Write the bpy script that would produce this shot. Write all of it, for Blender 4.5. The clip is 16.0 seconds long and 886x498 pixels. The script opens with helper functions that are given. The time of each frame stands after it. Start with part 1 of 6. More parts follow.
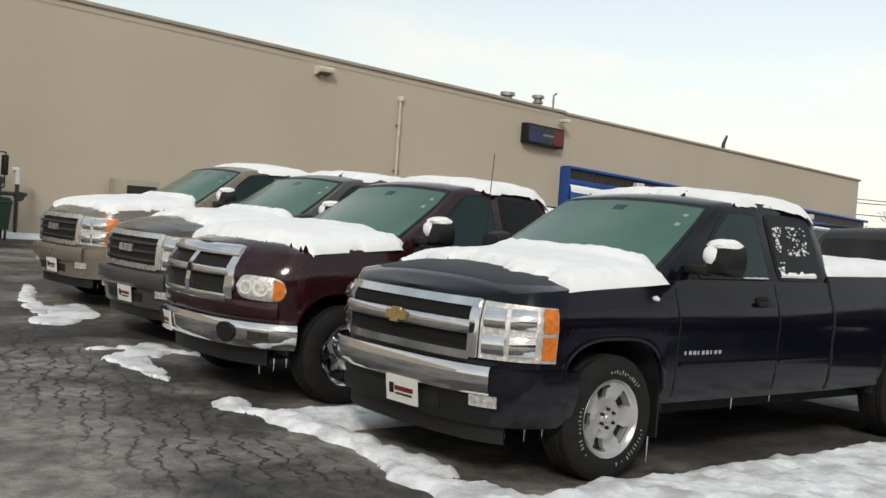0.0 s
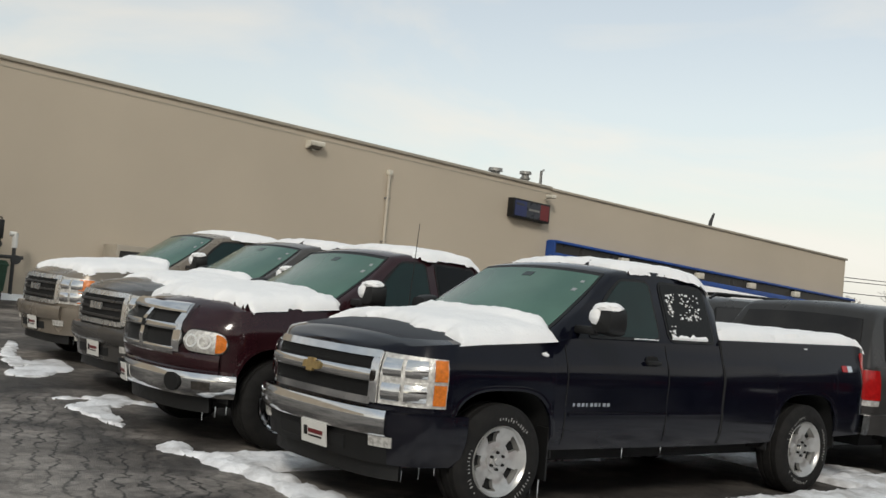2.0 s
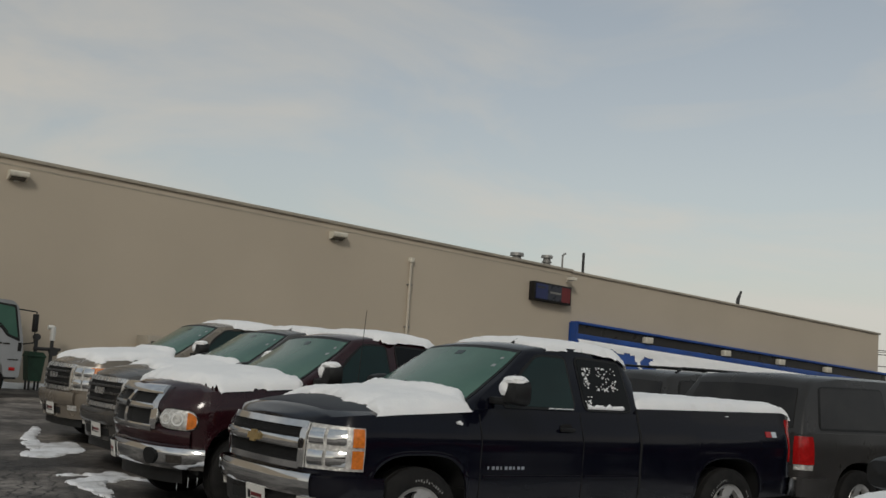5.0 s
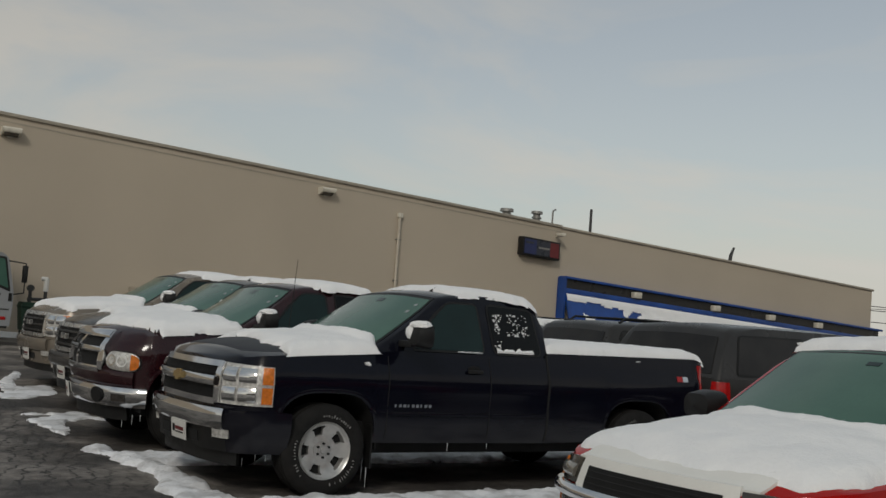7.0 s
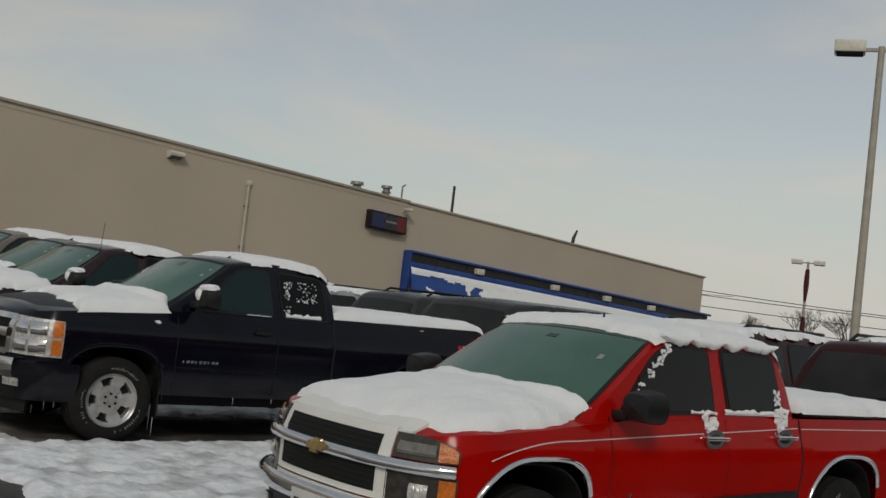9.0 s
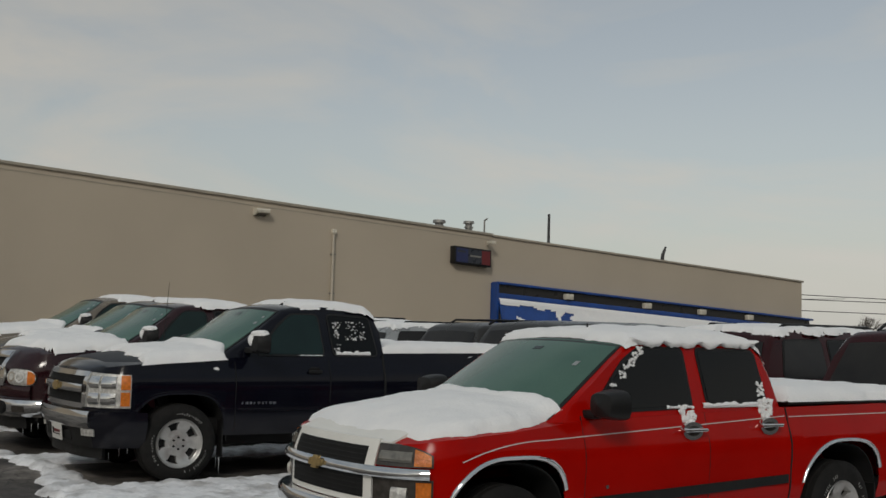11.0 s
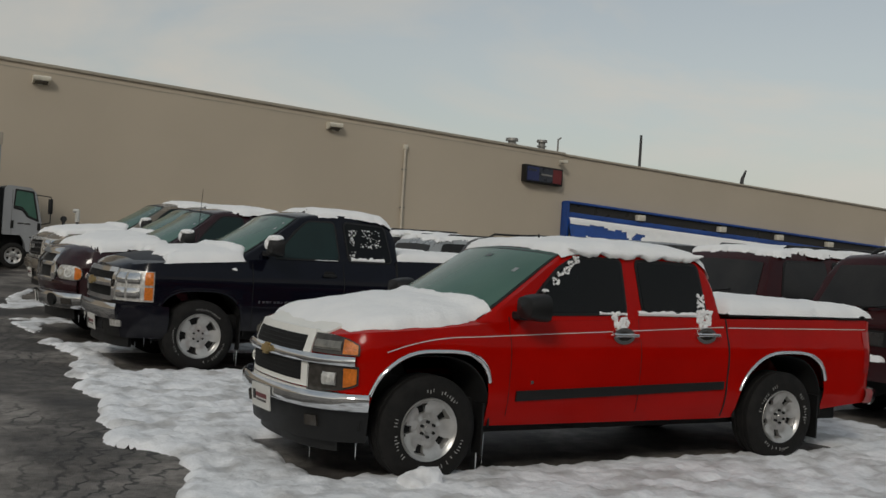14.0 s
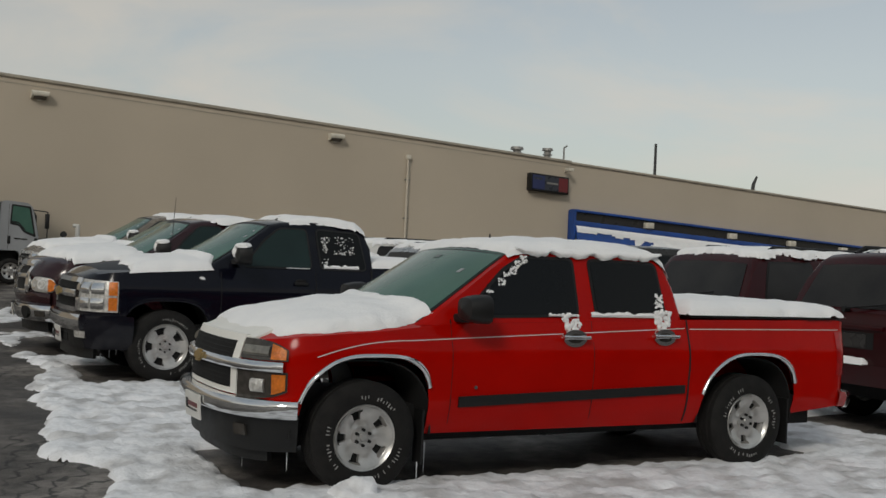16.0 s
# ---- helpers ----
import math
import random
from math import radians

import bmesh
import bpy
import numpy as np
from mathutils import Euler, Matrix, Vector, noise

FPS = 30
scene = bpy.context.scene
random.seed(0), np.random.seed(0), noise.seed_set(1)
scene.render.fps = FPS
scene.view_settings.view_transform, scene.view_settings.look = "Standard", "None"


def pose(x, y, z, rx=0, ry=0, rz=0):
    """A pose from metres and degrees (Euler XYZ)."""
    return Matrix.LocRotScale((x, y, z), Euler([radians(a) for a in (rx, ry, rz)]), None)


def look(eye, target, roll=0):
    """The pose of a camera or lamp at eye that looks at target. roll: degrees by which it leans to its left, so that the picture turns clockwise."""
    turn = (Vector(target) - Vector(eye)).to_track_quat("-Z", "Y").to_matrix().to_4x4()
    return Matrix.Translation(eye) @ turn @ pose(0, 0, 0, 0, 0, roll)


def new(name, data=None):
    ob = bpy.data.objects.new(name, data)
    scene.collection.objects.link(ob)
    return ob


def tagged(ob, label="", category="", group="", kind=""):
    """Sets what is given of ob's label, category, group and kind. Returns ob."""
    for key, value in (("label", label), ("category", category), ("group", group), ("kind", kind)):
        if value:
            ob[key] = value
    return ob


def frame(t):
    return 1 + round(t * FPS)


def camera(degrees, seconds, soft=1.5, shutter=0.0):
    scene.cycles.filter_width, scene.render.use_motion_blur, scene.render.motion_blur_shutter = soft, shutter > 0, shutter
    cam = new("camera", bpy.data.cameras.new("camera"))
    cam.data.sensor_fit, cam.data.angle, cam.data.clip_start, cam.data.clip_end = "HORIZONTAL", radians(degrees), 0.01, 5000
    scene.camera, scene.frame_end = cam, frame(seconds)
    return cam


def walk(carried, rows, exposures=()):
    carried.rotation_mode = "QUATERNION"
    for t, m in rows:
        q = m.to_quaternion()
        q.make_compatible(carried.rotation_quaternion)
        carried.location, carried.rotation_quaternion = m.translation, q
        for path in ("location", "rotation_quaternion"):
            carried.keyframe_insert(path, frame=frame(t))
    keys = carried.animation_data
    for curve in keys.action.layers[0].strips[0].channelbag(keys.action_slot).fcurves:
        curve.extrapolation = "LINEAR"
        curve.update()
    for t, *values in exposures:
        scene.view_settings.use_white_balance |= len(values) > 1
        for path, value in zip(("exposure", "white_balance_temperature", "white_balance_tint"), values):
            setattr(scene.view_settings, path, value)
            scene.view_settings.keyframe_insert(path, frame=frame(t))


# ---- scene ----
cam = camera(44.1, 16.0)
PATH = [
    (0, (-0.002, -0.345, 1.595), (1.259, 1.206, 1.529), 4.1),
    (0.5, (-0.021, -0.649, 1.609), (1.165, 0.961, 1.604), 0.5),
    (1, (-0.092, -0.935, 1.603), (1.104, 0.668, 1.602), 2.4),
    (1.5, (-0.082, -1.153, 1.613), (1.194, 0.386, 1.681), 1.2),
    (2, (0.003, -1.461, 1.573), (1.24, 0.109, 1.639), 5.1),
    (2.5, (-0.018, -1.77, 1.587), (1.222, -0.205, 1.705), 2.4),
    (3, (-0.05, -2.025, 1.622), (1.197, -0.463, 1.697), 4.4),
    (3.2, (-0.031, -2.144, 1.622), (1.188, -0.565, 1.765), 2.9),
    (5.3, (0.281, -3.211, 1.587), (1.412, -1.575, 1.799), 4.0),
    (5.5, (0.356, -3.35, 1.576), (1.494, -1.715, 1.746), 3.8),
    (6, (0.416, -3.548, 1.57), (1.518, -1.887, 1.735), 1.1),
    (6.5, (0.485, -3.787, 1.611), (1.515, -2.076, 1.717), 5.1),
    (7, (0.61, -4.102, 1.577), (1.722, -2.444, 1.706), 4.2),
    (7.5, (0.747, -4.405, 1.597), (1.941, -2.801, 1.646), 3.7),
    (8, (0.663, -4.754, 1.566), (1.903, -3.186, 1.609), 4.7),
    (8.5, (0.672, -5.051, 1.625), (1.958, -3.52, 1.67), 5.4),
    (9, (0.701, -5.365, 1.628), (2.001, -3.848, 1.727), 6.6),
    (9.2, (0.738, -5.472, 1.617), (2.022, -3.942, 1.703), 4.6),
    (11.3, (0.901, -6.602, 1.621), (2.011, -4.945, 1.776), 2.2),
    (11.5, (0.901, -6.675, 1.617), (1.969, -4.989, 1.748), 3.6),
    (12, (0.932, -6.864, 1.632), (1.974, -5.16, 1.732), 3.2),
    (12.5, (1.099, -7.074, 1.592), (2.107, -5.35, 1.696), 2.3),
    (13, (1.353, -7.223, 1.607), (2.401, -5.52, 1.633), 1.9),
    (13.5, (1.338, -7.386, 1.576), (2.388, -5.685, 1.634), 2.1),
    (14, (1.47, -7.558, 1.578), (2.456, -5.818, 1.567), 3.4),
    (14.5, (1.618, -7.624, 1.601), (2.652, -5.912, 1.602), 2.2),
    (15, (1.856, -7.713, 1.577), (2.797, -5.95, 1.648), 3.3),
    (15.5, (1.978, -7.721, 1.564), (2.896, -5.945, 1.637), 1.2),
    (16, (2.106, -7.57, 1.519), (3.055, -5.81, 1.53), 2.6),
]
walk(cam, [(t, look(eye, target, roll)) for t, eye, target, roll in PATH],
     exposures=[(0, 0.84), (1.5, 0.72), (3.2, 0.45), (5.3, 0.0), (13.0, -0.08), (16, 0.08)])

# ---- light ----
world = bpy.data.worlds.new("winter_sky")
scene.world = world
world.use_nodes = True
wn, wl = world.node_tree.nodes, world.node_tree.links
wn.clear()
w_out, w_bg = wn.new("ShaderNodeOutputWorld"), wn.new("ShaderNodeBackground")
sky = wn.new("ShaderNodeTexSky")
sky.sky_type, sky.sun_disc, sky.sun_elevation, sky.sun_rotation = "NISHITA", False, radians(32), radians(225)
sky.air_density, sky.dust_density = 1.0, 2.0
w_co = wn.new("ShaderNodeTexCoord")
w_map = wn.new("ShaderNodeMapping")
w_map.inputs["Scale"].default_value = (1.0, 1.0, 3.2)
w_noise = wn.new("ShaderNodeTexNoise")
w_noise.inputs["Scale"].default_value, w_noise.inputs["Detail"].default_value, w_noise.inputs["Roughness"].default_value = 2.5, 8, 0.55
w_noise.inputs["Distortion"].default_value = 0.6
w_ramp = wn.new("ShaderNodeValToRGB")
w_ramp.color_ramp.elements[0].position, w_ramp.color_ramp.elements[1].position = 0.38, 0.60
w_ramp.color_ramp.elements[0].color, w_ramp.color_ramp.elements[1].color = (0.56, 0.56, 0.56, 1), (0.98, 0.98, 0.98, 1)
w_sep, w_el = wn.new("ShaderNodeSeparateXYZ"), wn.new("ShaderNodeValToRGB")
e = w_el.color_ramp.elements
e[0].position, e[0].color = 0.0, (0.62, 0.60, 0.55, 1)
e[1].position, e[1].color = 0.55, (0.40, 0.435, 0.445, 1)
k = e.new(0.17); k.color = (0.60, 0.58, 0.53, 1)
k = e.new(0.36); k.color = (0.44, 0.45, 0.445, 1)
w_gain = wn.new("ShaderNodeVectorMath"); w_gain.operation = "MULTIPLY"; w_gain.inputs[1].default_value = (0.100, 0.102, 0.095)
w_mix = wn.new("ShaderNodeMix"); w_mix.data_type = "RGBA"
wl.new(w_co.outputs["Generated"], w_map.inputs["Vector"]); wl.new(w_map.outputs["Vector"], w_noise.inputs["Vector"])
wl.new(w_noise.outputs["Fac"], w_ramp.inputs["Fac"])
wl.new(w_co.outputs["Generated"], w_sep.inputs["Vector"]); wl.new(w_sep.outputs["Z"], w_el.inputs["Fac"])
wl.new(sky.outputs["Color"], w_gain.inputs[0])
wl.new(w_ramp.outputs["Color"], w_mix.inputs["Factor"])
wl.new(w_gain.outputs["Vector"], w_mix.inputs["A"]); wl.new(w_el.outputs["Color"], w_mix.inputs["B"])
w_side = wn.new("ShaderNodeMapRange")
w_side.inputs["From Min"].default_value, w_side.inputs["From Max"].default_value, w_side.inputs["To Min"].default_value, w_side.inputs["To Max"].default_value = 0.1, 0.95, 0.84, 1.0
wl.new(w_sep.outputs["X"], w_side.inputs["Value"])
w_dim = wn.new("ShaderNodeVectorMath"); w_dim.operation = "SCALE"
wl.new(w_mix.outputs["Result"], w_dim.inputs[0]); wl.new(w_side.outputs["Result"], w_dim.inputs["Scale"])
wl.new(w_dim.outputs["Vector"], w_bg.inputs["Color"]); wl.new(w_bg.outputs["Background"], w_out.inputs["Surface"])
w_bg.inputs["Strength"].default_value = 1.0
sun = new("sun", bpy.data.lights.new("sun", "SUN"))
sun.data.energy, sun.data.angle, sun.data.color = 1.0, radians(12), (1.0, 0.95, 0.87)
sun.matrix_world = look((-20, -20, 18), (0, 0, 0))


# ---- materials ----
def material(name, colour, rough=0.5, metal=0.0, vary=0.12, scale=6.0, bump=0.0, bscale=60.0, second=None, coat=0.0, spots=0.0, stretch=(1, 1, 1), spec=0.5, low=0.35, high=0.7):
    m = bpy.data.materials.new(name)
    m.use_nodes = True
    n, l = m.node_tree.nodes, m.node_tree.links
    b = n["Principled BSDF"]
    b.inputs["Roughness"].default_value, b.inputs["Metallic"].default_value = rough, metal
    b.inputs["Coat Weight"].default_value, b.inputs["Coat Roughness"].default_value = coat, 0.06
    b.inputs["Specular IOR Level"].default_value = spec
    co, mp = n.new("ShaderNodeTexCoord"), n.new("ShaderNodeMapping")
    mp.inputs["Scale"].default_value = stretch
    l.new(co.outputs["Object"], mp.inputs["Vector"])
    t1, t2 = n.new("ShaderNodeTexNoise"), n.new("ShaderNodeTexNoise")
    t1.inputs["Scale"].default_value, t1.inputs["Detail"].default_value = scale, 8
    t2.inputs["Scale"].default_value, t2.inputs["Detail"].default_value = bscale, 6
    l.new(mp.outputs["Vector"], t1.inputs["Vector"]); l.new(mp.outputs["Vector"], t2.inputs["Vector"])
    r = n.new("ShaderNodeValToRGB")
    other = second or tuple(c * (1 - 2 * vary) for c in colour)
    r.color_ramp.elements[0].position, r.color_ramp.elements[1].position = low, high
    r.color_ramp.elements[0].color, r.color_ramp.elements[1].color = (*other, 1), (*colour, 1)
    l.new(t1.outputs["Fac"], r.inputs["Fac"])
    mx = n.new("ShaderNodeMix"); mx.data_type, mx.blend_type = "RGBA", "MULTIPLY"
    mx.inputs["Factor"].default_value = min(1.0, vary * 2)
    g = n.new("ShaderNodeValToRGB")
    g.color_ramp.elements[0].position, g.color_ramp.elements[1].position = 0.3, 0.75
    g.color_ramp.elements[0].color = (0.55, 0.55, 0.55, 1)
    l.new(t2.outputs["Fac"], g.inputs["Fac"]); l.new(r.outputs["Color"], mx.inputs["A"]); l.new(g.outputs["Color"], mx.inputs["B"])
    l.new(mx.outputs["Result"], b.inputs["Base Color"])
    rr = n.new("ShaderNodeMapRange")
    rr.inputs["To Min"].default_value, rr.inputs["To Max"].default_value = max(0.02, rough - 0.12), min(1, rough + 0.12)
    l.new(t1.outputs["Fac"], rr.inputs["Value"]); l.new(rr.outputs["Result"], b.inputs["Roughness"])
    if bump:
        bp = n.new("ShaderNodeBump")
        bp.inputs["Strength"].default_value, bp.inputs["Distance"].default_value = bump, 0.02
        l.new(t2.outputs["Fac"], bp.inputs["Height"]); l.new(bp.outputs["Normal"], b.inputs["Normal"])
    return m


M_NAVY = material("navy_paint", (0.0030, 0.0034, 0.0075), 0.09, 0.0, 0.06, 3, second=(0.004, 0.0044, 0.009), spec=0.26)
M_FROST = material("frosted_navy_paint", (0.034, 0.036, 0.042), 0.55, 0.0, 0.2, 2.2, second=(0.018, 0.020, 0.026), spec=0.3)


def dusty(m, z0, z1, most):
    """Salt and road spray dried on the lower flanks, in streaks."""
    n, l = m.node_tree.nodes, m.node_tree.links
    b = n["Principled BSDF"]
    old = b.inputs["Base Color"].links[0].from_socket
    co, sep, mr, t, mu, mx = (n.new("ShaderNode" + k) for k in ("TexCoord", "SeparateXYZ", "MapRange", "TexNoise", "Math", "Mix"))
    mp = n.new("ShaderNodeMapping"); mp.inputs["Scale"].default_value = (2.5, 2.5, 9)
    mu.operation, mx.data_type = "MULTIPLY", "RGBA"
    t.inputs["Scale"].default_value, t.inputs["Detail"].default_value = 1.0, 7
    mr.inputs["From Min"].default_value, mr.inputs["From Max"].default_value, mr.inputs["To Max"].default_value = z1, z0, most
    mx.inputs["B"].default_value = (0.085, 0.082, 0.082, 1)
    l.new(co.outputs["Object"], sep.inputs["Vector"]); l.new(sep.outputs["Z"], mr.inputs["Value"])
    l.new(co.outputs["Object"], mp.inputs["Vector"]); l.new(mp.outputs["Vector"], t.inputs["Vector"])
    l.new(mr.outputs["Result"], mu.inputs[0]); l.new(t.outputs["Fac"], mu.inputs[1])
    l.new(mu.outputs["Value"], mx.inputs["Factor"]); l.new(old, mx.inputs["A"]); l.new(mx.outputs["Result"], b.inputs["Base Color"])


dusty(M_NAVY, 0.45, 0.80, 0.24)
M_RED = material("red_paint", (0.40, 0.0035, 0.0012), 0.10, 0.0, 0.04, 3, second=(0.35, 0.003, 0.001), spec=0.13)
M_PLUM = material("plum_paint", (0.022, 0.005, 0.008), 0.11, 0.0, 0.1, 3, second=(0.026, 0.008, 0.010), spec=0.45)
M_PEWTER = material("pewter_paint", (0.24, 0.205, 0.165), 0.26, 0.35, 0.06, 3, second=(0.20, 0.172, 0.14))
M_GREYPAINT = material("steel_grey_paint", (0.085, 0.08, 0.075), 0.22, 0.3, 0.08, 3)
M_MAROON = material("maroon_paint", (0.036, 0.0035, 0.005), 0.16, 0.0, 0.12, 3, second=(0.028, 0.005, 0.006), spec=0.25)
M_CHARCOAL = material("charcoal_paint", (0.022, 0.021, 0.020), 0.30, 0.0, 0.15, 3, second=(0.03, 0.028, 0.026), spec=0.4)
M_SILVER = material("silver_paint", (0.42, 0.43, 0.43), 0.3, 0.4, 0.1, 3, coat=0.3)
dusty(M_CHARCOAL, 0.4, 1.6, 0.5)
dusty(M_MAROON, 0.4, 1.0, 0.12)
M_WHITE = material("white_paint", (0.72, 0.71, 0.67), 0.4, 0.0, 0.06, 4)
M_CREAMPAINT = material("cream_white_paint", (0.80, 0.785, 0.735), 0.45, 0.0, 0.03, 5)
M_CHROME = material("chrome", (0.78, 0.785, 0.79), 0.06, 1.0, 0.06, 9)
M_BRIGHT = material("polished_trim", (0.82, 0.81, 0.79), 0.28, 0.9, 0.05, 12)
M_ALLOY = material("cast_alloy", (0.55, 0.54, 0.52), 0.34, 0.7, 0.08, 14)
M_BLACK = material("black_plastic", (0.010, 0.010, 0.010), 0.5, 0.0, 0.12, 12, 0.12, 200, spec=0.35)
M_DARK = material("underside_black", (0.006, 0.006, 0.006), 0.85, 0.0, 0.2, 8)
M_TYRE = material("tyre_rubber", (0.009, 0.0088, 0.0085), 0.8, 0.0, 0.15, 15, 0.2, 90, second=(0.013, 0.012, 0.011), spec=0.25)
M_LETTER = material("white_rubber", (0.34, 0.335, 0.32), 0.7, 0.0, 0.15, 30)
M_SHIELD = material("frosted_green_glass", (0.075, 0.155, 0.118), 0.16, 0.0, 0.08, 1.6, second=(0.055, 0.120, 0.094), spec=0.32)
M_GLASS = material("tinted_glass", (0.006, 0.007, 0.0075), 0.05, 0.0, 0.05, 3, spec=0.2)
M_DUSTGLASS = material("dusty_rear_glass", (0.030, 0.028, 0.026), 0.32, 0.0, 0.3, 2.2, second=(0.012, 0.011, 0.011), spec=0.3)
M_GREENGLASS = material("green_side_glass", (0.010, 0.026, 0.025), 0.05, 0.0, 0.1, 3, spec=0.3)
M_LAMP = material("lamp_reflector", (0.85, 0.83, 0.78), 0.22, 0.35, 0.22, 30, 0.5, 45)
M_LAMPDARK = material("smoked_lamp", (0.10, 0.09, 0.08), 0.15, 0.4, 0.2, 20)
M_SMOKE = material("smoked_lens", (0.34, 0.32, 0.28), 0.12, 0.5, 0.2, 20)
M_AMBER = material("amber_lens", (0.75, 0.20, 0.02), 0.2, 0.0, 0.15, 30, 0.3, 60)
M_TAIL = material("red_lens", (0.45, 0.012, 0.012), 0.15, 0.0, 0.15, 25)
M_GOLD = material("gold_emblem", (0.60, 0.44, 0.20), 0.35, 0.8, 0.1, 30)
M_SNOW = material("snow", (0.89, 0.885, 0.875), 0.75, 0.0, 0.03, 5, 0.35, 45, second=(0.85, 0.85, 0.85))
M_SLUSH = material("trodden_snow", (0.88, 0.885, 0.90), 0.7, 0.0, 0.12, 3.2, 0.9, 14, second=(0.52, 0.51, 0.505), low=0.34, high=0.54)
M_ICE = material("ice", (0.55, 0.58, 0.60), 0.15, 0.0, 0.1, 20)
M_WALL = material("tan_stucco", (0.495, 0.425, 0.334), 0.9, 0.0, 0.05, 0.30, 0.3, 55, second=(0.455, 0.39, 0.306))
M_TRIM = material("tan_metal_trim", (0.40, 0.355, 0.285), 0.6, 0.0, 0.08, 3)
M_BLUE = material("blue_metal", (0.015, 0.075, 0.33), 0.45, 0.0, 0.15, 2)
M_CREAM = material("cream_fixture", (0.72, 0.67, 0.56), 0.5, 0.0, 0.1, 8)
M_PIPE = material("pale_conduit", (0.56, 0.50, 0.405), 0.6, 0.0, 0.08, 8)
M_SIGN = material("sign_face_dark", (0.03, 0.035, 0.05), 0.3, 0.0, 0.15, 6)
M_SIGNBLUE = material("sign_blue", (0.02, 0.03, 0.11), 0.35, 0.0, 0.1, 6)
M_SIGNRED = material("sign_red", (0.16, 0.015, 0.018), 0.35, 0.0, 0.1, 6)
M_GREEN = material("dumpster_green", (0.035, 0.10, 0.055), 0.6, 0.0, 0.2, 5)
M_BOX = material("truck_box_white", (0.31, 0.32, 0.33), 0.5, 0.0, 0.1, 2, stretch=(1, 1, 0.3))
M_GALV = material("galvanised_steel", (0.33, 0.32, 0.30), 0.55, 0.6, 0.12, 9)
M_POLE = material("lamp_pole_paint", (0.42, 0.38, 0.31), 0.6, 0.0, 0.1, 6)
M_CLOTH = material("banner_cloth", (0.10, 0.012, 0.015), 0.9, 0.0, 0.2, 8)
M_BARK = material("bark", (0.14, 0.115, 0.095), 0.9, 0.0, 0.2, 8)
M_CABLE = material("cable", (0.05, 0.05, 0.05), 0.7, 0.0, 0.1, 8)
M_BACKDROP = material("backdrop_brown", (0.10, 0.075, 0.06), 0.9, 0.0, 0.15, 0.6)
M_ROOFING = material("roof_gravel", (0.35, 0.34, 0.32), 0.9, 0.0, 0.15, 3)


